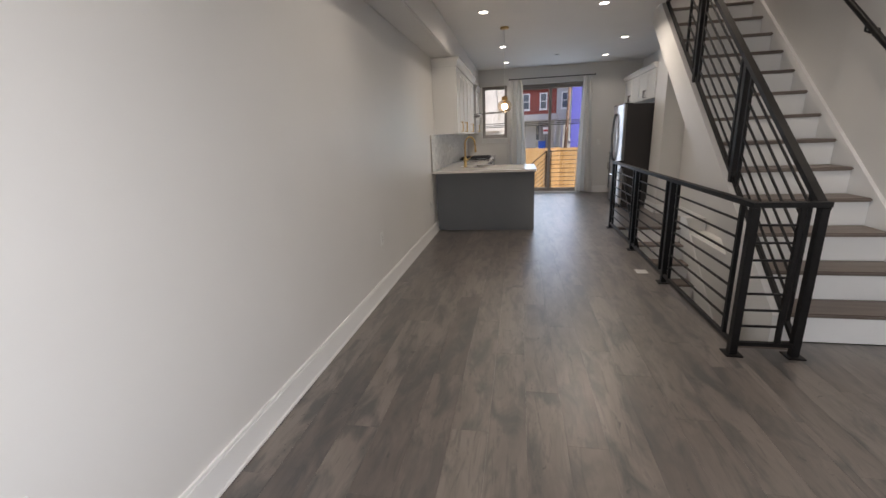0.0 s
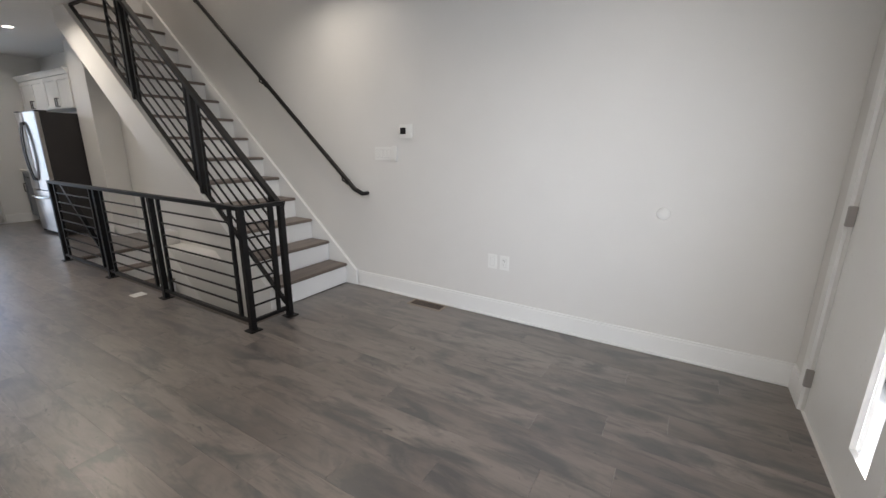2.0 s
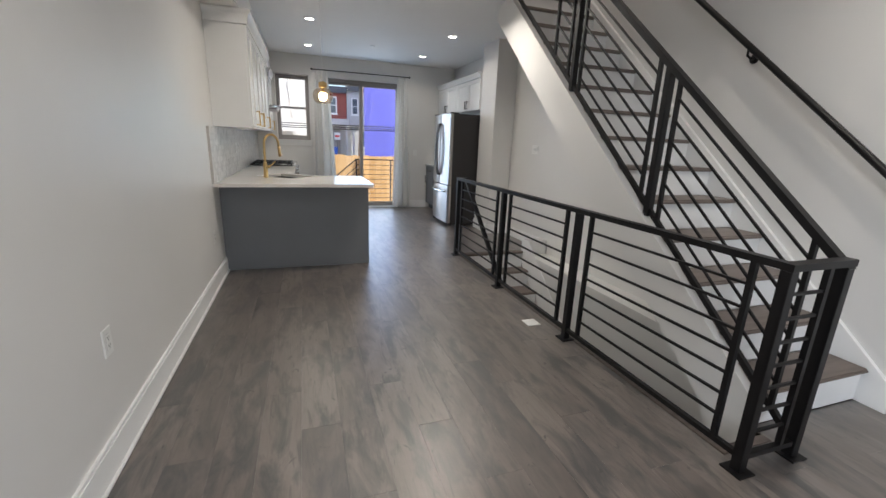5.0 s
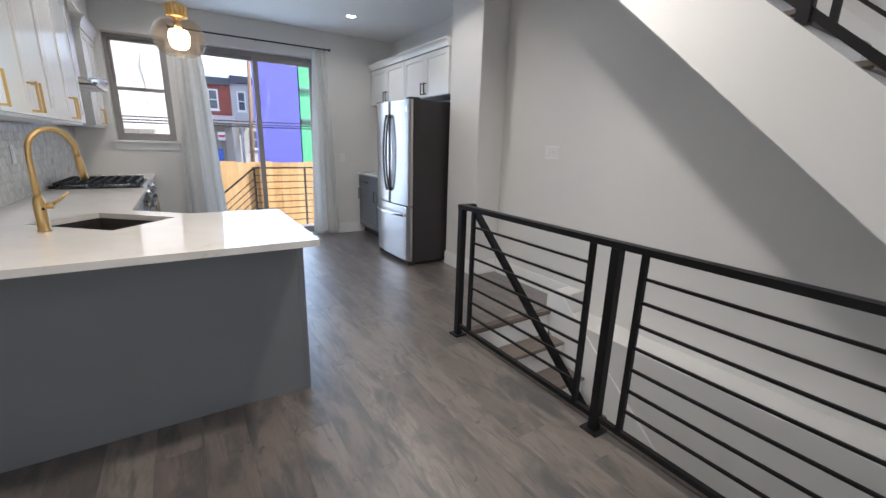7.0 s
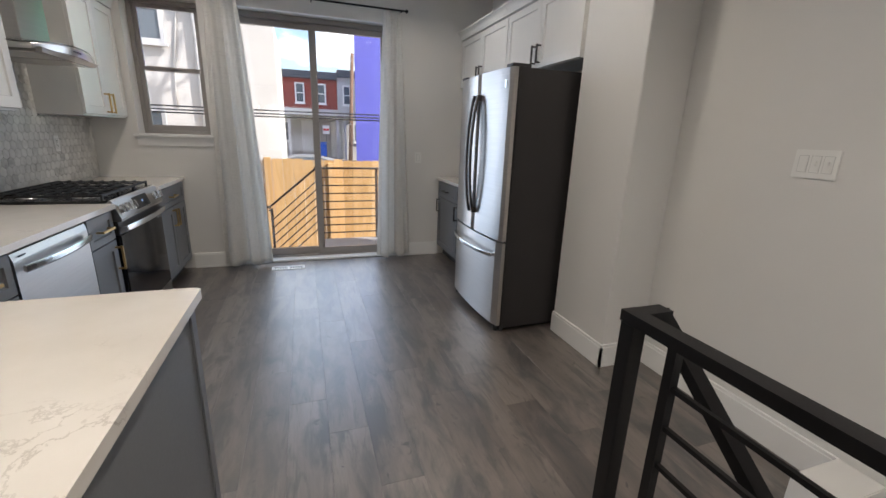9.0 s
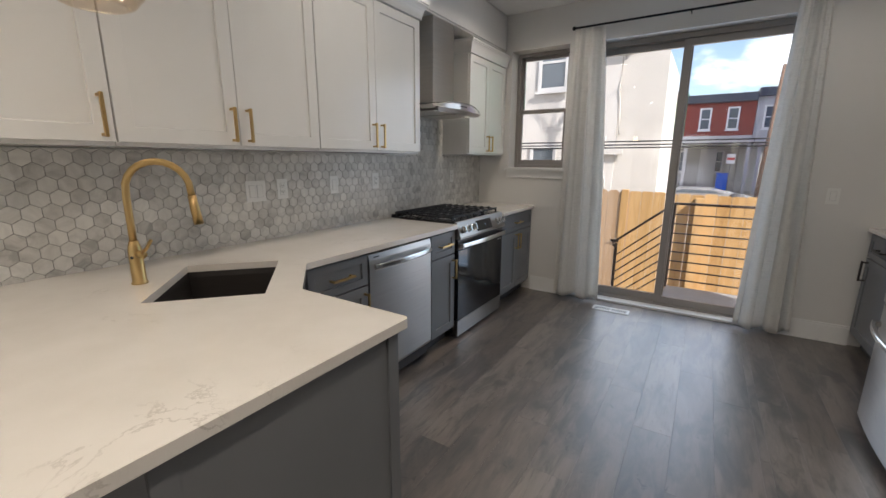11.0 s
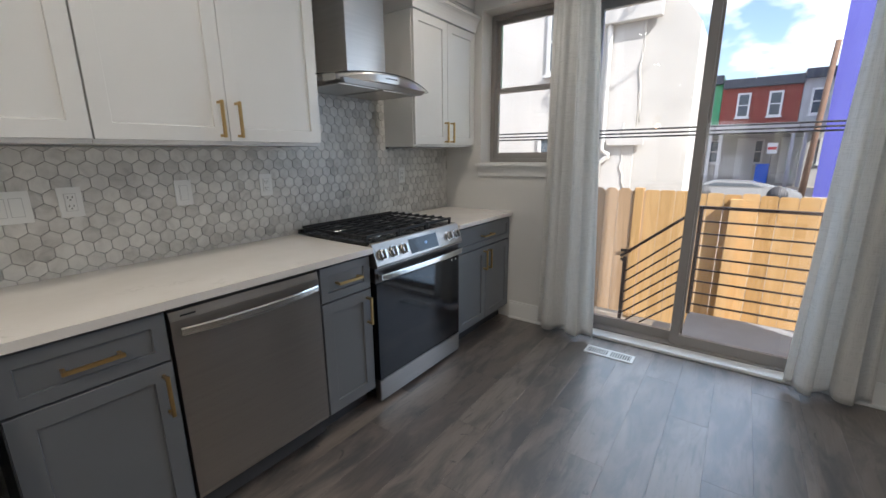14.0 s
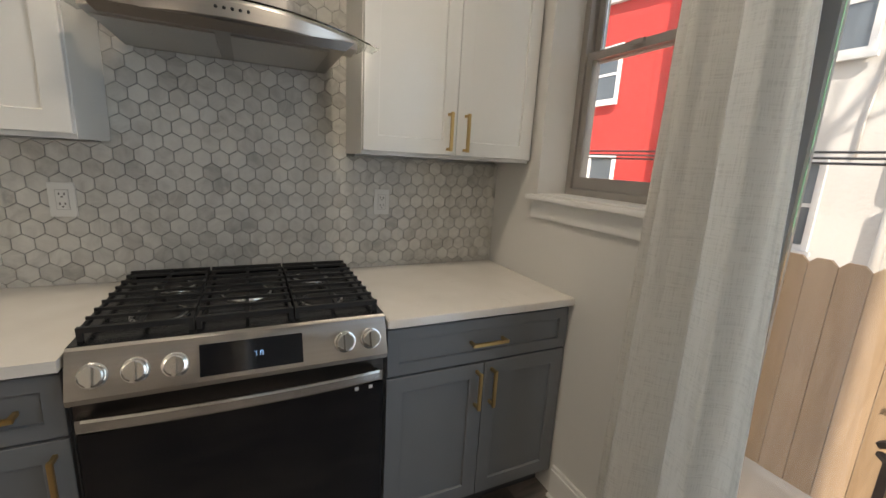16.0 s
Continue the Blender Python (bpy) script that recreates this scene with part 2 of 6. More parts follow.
def quartz_mat(name):
    m, n, l, p = base_mat(name)
    v = coords(n, l, (1, 1, 1))
    a = noise_tex(n, l, v, 2.6, 9.0, 0.62, 2.2)
    vein = ramp(n, l, a, [(0.0, (0.0, 0.0, 0.0)), (0.485, (0.0, 0.0, 0.0)), (0.497, (1, 1, 1)), (0.503, (1, 1, 1)), (0.515, (0, 0, 0))])
    msk = ramp(n, l, noise_tex(n, l, v, 3.1, 4.0), [(0.57, (0, 0, 0)), (0.70, (1, 1, 1))])
    mm = n.new("ShaderNodeMixRGB")
    mm.blend_type = "MULTIPLY"
    mm.inputs["Fac"].default_value = 1.0
    l.new(vein, mm.inputs["Color1"])
    l.new(msk, mm.inputs["Color2"])
    cloud = ramp(n, l, noise_tex(n, l, v, 5.0, 6.0), [(0.3, (0.72, 0.685, 0.635)), (0.7, (0.79, 0.755, 0.71))])
    mix = n.new("ShaderNodeMixRGB")
    mix.inputs["Color2"].default_value = c4((0.46, 0.42, 0.38))
    sc = n.new("ShaderNodeMath")
    sc.operation = "MULTIPLY"
    sc.inputs[1].default_value = 0.6
    l.new(mm.outputs["Color"], sc.inputs[0])
    l.new(sc.outputs["Value"], mix.inputs["Fac"])
    l.new(cloud, mix.inputs["Color1"])
    l.new(mix.outputs["Color"], p.inputs["Base Color"])
    setin(p, Roughness=0.08)
    return m


def brick_like(name, col, joint, scale, rough=0.85):
    m, n, l, p = base_mat(name)
    v = coords(n, l, (1, 1, 1))
    b = n.new("ShaderNodeTexBrick")
    b.inputs["Color1"].default_value = c4(col)
    b.inputs["Color2"].default_value = c4(tuple(c * 0.8 for c in col))
    b.inputs["Mortar"].default_value = c4(joint)
    setin(b, Scale=scale)
    rot = n.new("ShaderNodeMapping")
    rot.inputs["Rotation"].default_value = (radians(90), 0, 0)
    l.new(v, rot.inputs["Vector"])
    l.new(rot.outputs["Vector"], b.inputs["Vector"])
    l.new(b.outputs["Color"], p.inputs["Base Color"])
    setin(p, Roughness=rough)
    return m


def curtain_mat(name):
    m, n, l, p = base_mat(name)
    wx = noise_tex(n, l, coords(n, l, (260, 260, 14)), 1.0, 2.0)
    wz = noise_tex(n, l, coords(n, l, (14, 14, 260)), 1.0, 2.0)
    s = n.new("ShaderNodeMath")
    l.new(wx, s.inputs[0])
    l.new(wz, s.inputs[1])
    l.new(ramp(n, l, s.outputs["Value"], [(0.75, (0.66, 0.645, 0.62)), (1.2, (0.83, 0.815, 0.79))]), p.inputs["Base Color"])
    setin(p, Roughness=0.9)
    crease = n.new("ShaderNodeMath")
    crease.operation = "MULTIPLY_ADD"
    crease.inputs[1].default_value = 5.0
    l.new(noise_tex(n, l, coords(n, l, (16, 16, 26)), 1.0, 5.0, 0.6, 0.8), crease.inputs[0])
    l.new(s.outputs["Value"], crease.inputs[2])
    bump(n, l, p, crease.outputs["Value"], 0.45, 0.0022)
    tr = n.new("ShaderNodeBsdfTranslucent")
    tr.inputs["Color"].default_value = c4((0.75, 0.74, 0.71))
    mx = n.new("ShaderNodeMixShader")
    mx.inputs["Fac"].default_value = 0.36
    out = n["Material Output"]
    l.new(p.outputs["BSDF"], mx.inputs[1])
    l.new(tr.outputs["BSDF"], mx.inputs[2])
    l.new(mx.outputs["Shader"], out.inputs["Surface"])
    return m


WALL = surface("wall_paint", (0.70, 0.69, 0.67), 0.42, vary=0.02, scale=1.5, grain=180, bumps=0.05)
CEIL = surface("ceiling_paint", (0.82, 0.81, 0.79), 0.7, vary=0.015, scale=1.5, grain=160, bumps=0.04)
TRIM = surface("white_trim", (0.80, 0.80, 0.79), 0.30, vary=0.02, scale=3, grain=90, bumps=0.03)
CABWHITE = surface("white_cabinet_paint", (0.79, 0.785, 0.765), 0.20, vary=0.015, scale=3, grain=120, bumps=0.03)
CABGREY = surface("grey_cabinet_paint", (0.165, 0.172, 0.185), 0.38, vary=0.03, scale=3, grain=120, bumps=0.03)
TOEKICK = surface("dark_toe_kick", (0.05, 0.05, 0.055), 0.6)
QUARTZ = quartz_mat("quartz_counter")
TILE = marble_mat("marble_hexagon")
GROUT = surface("grey_grout", (0.27, 0.26, 0.245), 0.85, vary=0.06, grain=220, bumps=0.15)
FLOOR = vinyl_mat("grey_brown_vinyl_plank")
FLOOR_BSDF = FLOOR.node_tree.nodes["Principled BSDF"]
FLOOR_BSDF.inputs["Coat Weight"].default_value = 1.0
FLOOR_BSDF.inputs["Coat Roughness"].default_value = 0.36
FLOOR_BSDF.inputs["Coat IOR"].default_value = 1.62
SUBFLOOR = surface("dark_joint", (0.06, 0.052, 0.047), 0.9)
TREAD = plank_mat("brown_stair_tread", [(0.28, (0.085, 0.066, 0.056)), (0.5, (0.138, 0.110, 0.094)), (0.8, (0.195, 0.158, 0.136))], 0.42, (0.9, 9.0, 9.0))
BLACK = surface("black_steel", (0.0055, 0.005, 0.0055), 0.42, 0.0, spec=0.32, vary=0.1, scale=12, grain=220, bumps=0.06)
BRASS = surface("brushed_brass", (0.62, 0.43, 0.19), 0.30, 1.0, vary=0.05, scale=8, grain=300, bumps=0.03)
BRONZE = surface("dark_handle_steel", (0.10, 0.09, 0.085), 0.34, 1.0)
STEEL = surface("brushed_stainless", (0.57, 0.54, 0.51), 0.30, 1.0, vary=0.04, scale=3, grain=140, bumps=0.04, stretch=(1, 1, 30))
# same stainless, darkened: the dim room it mirrors is put into the colour
STEELDIM = surface("brushed_stainless_dim_reflection", (0.40, 0.375, 0.35), 0.30, 1.0, vary=0.04, scale=3, grain=140, bumps=0.04, stretch=(1, 1, 30))
for steel in (STEEL, STEELDIM):
    stn = steel.node_tree
    tan = stn.nodes.new("ShaderNodeTangent")
    tan.direction_type, tan.axis = "RADIAL", "Z"
    stp = stn.nodes["Principled BSDF"]
    stn.links.new(tan.outputs["Tangent"], stp.inputs["Tangent"])
    stp.inputs["Anisotropic"].default_value = 0.88
    stp.inputs["Anisotropic Rotation"].default_value = 0.25
CHROME = surface("polished_steel", (0.70, 0.69, 0.67), 0.16, 1.0, vary=0.02)
FRIDGESIDE = surface("grey_fridge_side", (0.028, 0.025, 0.025), 0.45, 0.1, vary=0.05, grain=260, bumps=0.10)
BLACKGLASS = surface("black_oven_glass", (0.004, 0.004, 0.006), 0.07, 0.0, vary=0.0, bumps=0.0, spec=0.6)
CASTIRON = surface("black_cast_iron", (0.014, 0.014, 0.015), 0.55, 0.1, grain=260, bumps=0.25)
ENAMEL = surface("black_enamel", (0.012, 0.012, 0.014), 0.2)
SINKMAT = surface("dark_composite_sink", (0.024, 0.020, 0.018), 0.45, vary=0.08, grain=300, bumps=0.1)
PLASTIC = surface("white_plastic", (0.78, 0.78, 0.76), 0.32, vary=0.01, bumps=0.0)
# grey for the shadow line painted around switches and outlets
PLATESHADE = surface("plate_gap_shade", (0.55, 0.55, 0.54), 0.6)
DARKSLOT = surface("dark_slot", (0.02, 0.02, 0.02), 0.6)
VENTBROWN = surface("brown_vent_steel", (0.13, 0.085, 0.06), 0.45, 0.5)
VENTRIM = surface("tan_vent_rim", (0.30, 0.255, 0.21), 0.45, 0.2)
FRAME = surface("taupe_aluminium", (0.31, 0.29, 0.275), 0.42, 0.15, vary=0.03, grain=200, bumps=0.03)
GLASS = glass_mat("clear_glass")
AMBER = thin_glass_mat("amber_glass", (0.985, 0.93, 0.86))
HOODGLASS = glass_mat("grey_hood_glass", (0.86, 0.90, 0.88))
BULB = glowing("warm_bulb", (1.0, 0.80, 0.52), 8.0)
LENS = glowing("downlight_lens", (1.0, 0.90, 0.76), 9.0)
DISPLAY = glowing("blue_digits", (0.15, 0.45, 1.0), 1.0)
FABRIC = curtain_mat("linen_curtain")
FENCEMAT = plank_mat("cedar_fence", [(0.25, (0.30, 0.17, 0.062)), (0.5, (0.43, 0.26, 0.10)), (0.8, (0.54, 0.35, 0.16))], 0.75, (9.0, 9.0, 0.9))
GATEMAT = plank_mat("weathered_cedar_gate", [(0.25, (0.26, 0.165, 0.09)), (0.5, (0.36, 0.24, 0.14)), (0.8, (0.46, 0.32, 0.20))], 0.8, (9.0, 9.0, 0.9))
CONCRETE = surface("yard_concrete", (0.46, 0.40, 0.32), 0.9, vary=0.15, scale=1.6, grain=60, bumps=0.3, dist=0.005)
DECK = surface("grey_diamond_deck", (0.26, 0.26, 0.27), 0.6, vary=0.1, scale=3, grain=90, bumps=0.3)
RAILBROWN = surface("brown_outdoor_steel", (0.055, 0.040, 0.035), 0.5, 0.2, vary=0.1)
STUCCO = surface("white_stucco", (0.50, 0.485, 0.465), 0.9, vary=0.10, scale=0.8, grain=18, bumps=0.4, dist=0.02)
STUCCOOLD = surface("weathered_stucco", (0.49, 0.475, 0.45), 0.95, vary=0.10, scale=1.2, grain=22, bumps=0.22, dist=0.02)
REDSTUCCO = surface("red_painted_stucco", (0.52, 0.045, 0.04), 0.8, vary=0.10, scale=1.0, grain=20, bumps=0.3, dist=0.02)
REDBRICK = brick_like("red_brick", (0.36, 0.075, 0.055), (0.24, 0.10, 0.08), 9.0)
PURPLE = surface("purple_painted_wall", (0.09, 0.093, 0.39), 0.8, vary=0.06, scale=0.7, grain=10, bumps=0.2, dist=0.02)
GREEN = surface("green_painted_wall", (0.09, 0.36, 0.17), 0.8, vary=0.10, scale=1.0, grain=10, bumps=0.2)
HOUSEGREY = surface("pale_house_paint", (0.52, 0.52, 0.52), 0.85, vary=0.08, scale=1.0)
PORCH = surface("grey_porch_front", (0.38, 0.37, 0.36), 0.8, vary=0.15, scale=1.2)
ROOFDARK = surface("dark_roof_edge", (0.09, 0.10, 0.12), 0.7)
WINDARK = surface("dim_window_pane", (0.10, 0.12, 0.14), 0.12)
ASPHALT = surface("asphalt", (0.055, 0.055, 0.057), 0.9, vary=0.15, scale=1.0, grain=40, bumps=0.4)
WIRE = surface("black_cable", (0.02, 0.02, 0.022), 0.6)
POLEWOOD = surface("brown_utility_pole", (0.16, 0.10, 0.07), 0.9, vary=0.2)
SIGNRED = surface("red_sign_paint", (0.55, 0.04, 0.04), 0.5)
BLUEPLASTIC = surface("blue_bin_plastic", (0.02, 0.12, 0.60), 0.4)
CARPAINT = surface("grey_car_paint", (0.40, 0.41, 0.42), 0.2, 0.3)


# ---- building blocks ----
ORIGIN = {}


def thing(name, at, label, category, group="", kind=""):
    ob = new(name)
    ob.empty_display_size = 0.1
    ob.location = at
    ORIGIN[ob.name] = Vector(at)
    return tagged(ob, label, category, group, kind)


def part(name, bm, material, parent=None, label="", smooth=False):
    """Links a bmesh, given in world metres, as one mesh object under a thing or a part."""
    org = ORIGIN.get(parent.name, Vector()) if parent else Vector()
    if org.length:
        bmesh.ops.translate(bm, verts=bm.verts, vec=-org)
    bmesh.ops.recalc_face_normals(bm, faces=bm.faces)
    me = bpy.data.meshes.new(name)
    bm.to_mesh(me)
    bm.free()
    me.materials.append(material)
    if smooth:
        for f in me.polygons:
            f.use_smooth = True
    ob = new(name, me)
    ob.parent = parent
    ORIGIN[ob.name] = org
    if label:
        tagged(ob, label)
    return ob


def add_box(bm, x0, x1, y0, y1, z0, z1, bev=0.0):
    c = [bm.verts.new((x, y, z)) for x in (x0, x1) for y in (y0, y1) for z in (z0, z1)]
    fs = [bm.faces.new([c[i] for i in f]) for f in ((0, 1, 3, 2), (4, 6, 7, 5), (0, 4, 5, 1), (2, 3, 7, 6), (0, 2, 6, 4), (1, 5, 7, 3))]
    if bev:
        es = {e for f in fs for e in f.edges}
        bmesh.ops.bevel(bm, geom=list(es), offset=bev, segments=2, affect="EDGES", clamp_overlap=True)


def box(name, x0, x1, y0, y1, z0, z1, material, parent=None, bev=0.0, label="", smooth=False):
    bm = bmesh.new()
    add_box(bm, x0, x1, y0, y1, z0, z1, bev)
    return part(name, bm, material, parent, label, smooth)


def solid(name, x0, x1, y0, y1, z0, z1, material, label, category, bev=0.0, kind="structure"):
    return tagged(box(name, x0, x1, y0, y1, z0, z1, material, None, bev), label, category, "", kind)


def add_bar(bm, p, q, w, h=None, up=(0, 0, 1)):
    """A straight bar of w by h from p to q."""
    p, q = Vector(p), Vector(q)
    d = (q - p).normalized()
    u = Vector(up)
    if abs(d.dot(u)) > 0.99:
        u = Vector((0, 1, 0))
    s = d.cross(u).normalized() * (w / 2)
    t = s.cross(d).normalized() * ((h or w) / 2)
    a = [bm.verts.new(p + i * s + j * t) for i, j in ((-1, -1), (1, -1), (1, 1), (-1, 1))]
    b = [bm.verts.new(q + i * s + j * t) for i, j in ((-1, -1), (1, -1), (1, 1), (-1, 1))]
    bm.faces.new(a[::-1])
    bm.faces.new(b)
    for i in range(4):
        bm.faces.new((a[i], a[(i + 1) % 4], b[(i + 1) % 4], b[i]))


def add_sweep(bm, pts, w, h, up=(0, 0, 1)):
    """A flat bar of w by h bent along points."""
    pts = [Vector(p) for p in pts]
    rings = []
    for i, p in enumerate(pts):
        d = (pts[min(i + 1, len(pts) - 1)] - pts[max(i - 1, 0)]).normalized()
        s = d.cross(Vector(up)).normalized() * (w / 2)
        t = s.cross(d).normalized() * (h / 2)
        rings.append([bm.verts.new(p + a * s + b * t) for a, b in ((-1, -0.6), (-0.6, -1), (0.6, -1), (1, -0.6), (1, 0.6), (0.6, 1), (-0.6, 1), (-1, 0.6))])
    for a, b in zip(rings, rings[1:]):
        for k in range(8):
            bm.faces.new((a[k], a[(k + 1) % 8], b[(k + 1) % 8], b[k]))
    bm.faces.new(rings[0][::-1])
    bm.faces.new(rings[-1])


def bar(name, p, q, w, material, parent, h=None, label=""):
    bm = bmesh.new()
    add_bar(bm, p, q, w, h)
    return part(name, bm, material, parent, label)


def add_tube(bm, pts, r, n=12, cap=True):
    """A round tube along points; r may be a list."""
    pts = [Vector(p) for p in pts]
    rs = r if isinstance(r, (list, tuple)) else [r] * len(pts)
    rings, side = [], None
    for i, p in enumerate(pts):
        d = (pts[min(i + 1, len(pts) - 1)] - pts[max(i - 1, 0)]).normalized()
        if side is None:
            side = d.orthogonal().normalized()
        side = (side - d * side.dot(d)).normalized()
        o = d.cross(side)
        rings.append([bm.verts.new(p + rs[i] * (math.cos(6.28319 * k / n) * side + math.sin(6.28319 * k / n) * o)) for k in range(n)])
    for a, b in zip(rings, rings[1:]):
        for k in range(n):
            bm.faces.new((a[k], a[(k + 1) % n], b[(k + 1) % n], b[k]))
    if cap:
        bm.faces.new(rings[0][::-1])
        bm.faces.new(rings[-1])


def tube(name, pts, r, material, parent, n=12, label="", cap=True):
    bm = bmesh.new()
    add_tube(bm, pts, r, n, cap)
    return part(name, bm, material, parent, label, True)


def add_lathe(bm, centre, profile, n=24):
    c = Vector(centre)
    rings = [[bm.verts.new(c + Vector((r * math.cos(6.28319 * k / n), r * math.sin(6.28319 * k / n), z))) for k in range(n)] for r, z in profile]
    for a, b in zip(rings, rings[1:]):
        for k in range(n):
            bm.faces.new((a[k], a[(k + 1) % n], b[(k + 1) % n], b[k]))
    return rings


def lathe(name, centre, profile, material, parent, n=24, caps=True, label=""):
    bm = bmesh.new()
    rings = add_lathe(bm, centre, profile, n)
    if caps:
        for rg in (rings[0], rings[-1]):
            bm.faces.new(rg)
    return part(name, bm, material, parent, label, True)


def prism(name, outline, z0, z1, material, parent=None, label="", holes=(), axis="z", bev=0.0):
    """An upright prism over an outline of (a, b); axis x or y lays it on its side (a, b become the other two)."""
    bm = bmesh.new()

    def at(a, b, c):
        return (a, b, c) if axis == "z" else ((c, a, b) if axis == "x" else (a, c, b))

    loops = [outline, *holes]
    lo = [[bm.verts.new(at(a, b, z0)) for a, b in lp] for lp in loops]
    hi = [[bm.verts.new(at(a, b, z1)) for a, b in lp] for lp in loops]
    for L, U in zip(lo, hi):
        for i in range(len(L)):
            bm.faces.new((L[i], L[(i + 1) % len(L)], U[(i + 1) % len(L)], U[i]))
    if holes:
        for lv in (lo, hi):
            es = []
            for L in lv:
                for i in range(len(L)):
                    e = bm.edges.get((L[i], L[(i + 1) % len(L)]))
                    es.append(e)
            bmesh.ops.triangle_fill(bm, use_beauty=True, use_dissolve=True, edges=es)
    else:
        bm.faces.new(lo[0][::-1])
        bm.faces.new(hi[0])
        if bev:
            bmesh.ops.bevel(bm, geom=list(bm.edges), offset=bev, segments=2, affect="EDGES", clamp_overlap=True)
    return part(name, bm, material, parent, label)


def wall_with_holes(name, a0, a1, z0, z1, c0, c1, holes, axis, material, label):
    """A thick upright wall along a, with rectangular openings (a0, a1, z0, z1) right through it, as boxes in one mesh."""
    bm = bmesh.new()
    xs = sorted({a0, a1, *(h[0] for h in holes), *(h[1] for h in holes)})
    zs = sorted({z0, z1, *(h[2] for h in holes), *(h[3] for h in holes)})
    grid = {}
    vs = {}

    def vert(i, j, k):
        if (i, j, k) not in vs:
            a, z, c = xs[i], zs[j], (c0, c1)[k]
            vs[i, j, k] = bm.verts.new((a, c, z) if axis == "y" else (c, a, z))
        return vs[i, j, k]

    for i in range(len(xs) - 1):
        for j in range(len(zs) - 1):
            ma, mz = (xs[i] + xs[i + 1]) / 2, (zs[j] + zs[j + 1]) / 2
            grid[i, j] = not any(h[0] < ma < h[1] and h[2] < mz < h[3] for h in holes)
    for (i, j), full in grid.items():
        if not full:
            continue
        for k in (0, 1):
            bm.faces.new([vert(*q, k) for q in ((i, j), (i + 1, j), (i + 1, j + 1), (i, j + 1))])
        for (di, dj), (p, q) in {(-1, 0): ((i, j), (i, j + 1)), (1, 0): ((i + 1, j), (i + 1, j + 1)), (0, -1): ((i, j), (i + 1, j)), (0, 1): ((i, j + 1), (i + 1, j + 1))}.items():
            if not grid.get((i + di, j + dj), False):
                bm.faces.new([vert(*p, 0), vert(*q, 0), vert(*q, 1), vert(*p, 1)])
    return tagged(part(name, bm, material), label, "wall", "", "structure")


# ---- structure ----
W, BACK, FRONT, CEILZ = 3.78, 9.19, -1.60, 2.80
WELL_X, WELL_Y0, WELL_Y1 = 2.60, 1.93, 5.43
LWALL = -0.018
RISE, RUN, NOSE0 = 0.2067, 0.236, 1.985

wall_with_holes("wall_left", FRONT - 0.2, BACK + 0.26, -0.3, 5.6, -0.22, LWALL, [], "x", WALL, "smooth warm white painted party wall")
wall_with_holes("wall_right", FRONT - 0.2, BACK + 0.26, -2.9, 5.6, W, W + 0.20, [], "x", WALL, "smooth warm white painted wall beside the stairs")
wall_with_holes("wall_back", LWALL, W, -0.3, 5.6, BACK, BACK + 0.26, [(0.35, 0.93, 1.30, 2.455), (1.12, 2.69, 0.0, 2.445)], "y", WALL, "white painted rear wall with a window and patio door")
wall_with_holes("wall_front", LWALL, W, -0.3, 5.6, FRONT - 0.2, FRONT, [(0.55, 2.15, 0.65, 2.25), (2.60, 3.51, 0.0, 2.08)], "y", WALL, "white painted front wall with entry door")
ceil_bm = bmesh.new()
add_box(ceil_bm, LWALL, 2.90, FRONT, BACK, CEILZ, CEILZ + 0.30)
add_box(ceil_bm, 2.90, W, FRONT, 2.45, CEILZ, CEILZ + 0.30)
add_box(ceil_bm, 2.90, W, 5.45, BACK, CEILZ, CEILZ + 0.30)
tagged(part("ceiling", ceil_bm, CEIL), "flat white painted ceiling open over the stairs", "ceiling", "", "structure")
solid("ceiling_upper", LWALL, W, FRONT, BACK, 5.4, 5.6, CEIL, "plain white ceiling of the upper stair hall", "ceiling")
uw = bmesh.new()
add_box(uw, 2.70, 2.90, 2.25, 5.65, 3.101, 5.4)
add_box(uw, 2.90, W, 2.25, 2.45, 3.101, 5.4)
add_box(uw, 2.90, W, 6.45, 6.65, 3.101, 5.4)
add_box(uw, 2.70, 2.90, 5.65, 6.65, 3.101, 5.4)
tagged(part("wall_upper_hall", uw, WALL), "plain white walls of the upper stair hall", "wall", "", "structure")
solid("bulkhead", LWALL, 0.285, FRONT, BACK, 2.455, CEILZ, WALL, "boxed white bulkhead along the ceiling edge", "bulkhead", 0.012)
solid("pier", 3.46, W, 6.52, 7.05, 0.0, CEILZ, WALL, "white painted wall pier beside the refrigerator", "pier", 0.004)


def baseboard(name, x0, x1, y0, y1):
    along_y = (y1 - y0) > (x1 - x0)
    bm = bmesh.new()
    add_box(bm, x0, x1, y0, y1, 0.0, 0.133)
    if along_y:
        add_box(bm, x0 + (0.004 if x0 > 1 else 0), x1 - (0.004 if x0 < 1 else 0), y0, y1, 0.1335, 0.15)
    else:
        add_box(bm, x0, x1, y0 + (0.004 if y0 > 1 else 0), y1 - (0.004 if y0 < 1 else 0), 0.1335, 0.15)
    return tagged(part(name, bm, TRIM), "tall white painted wooden baseboard", "baseboard", "", "structure")


def shoe(name, x0, x1, y0, y1):
    return tagged(box(name, x0, x1, y0, y1, 0.0, 0.018, TRIM, None, 0.004), "white quarter round shoe moulding", "trim", "", "structure")


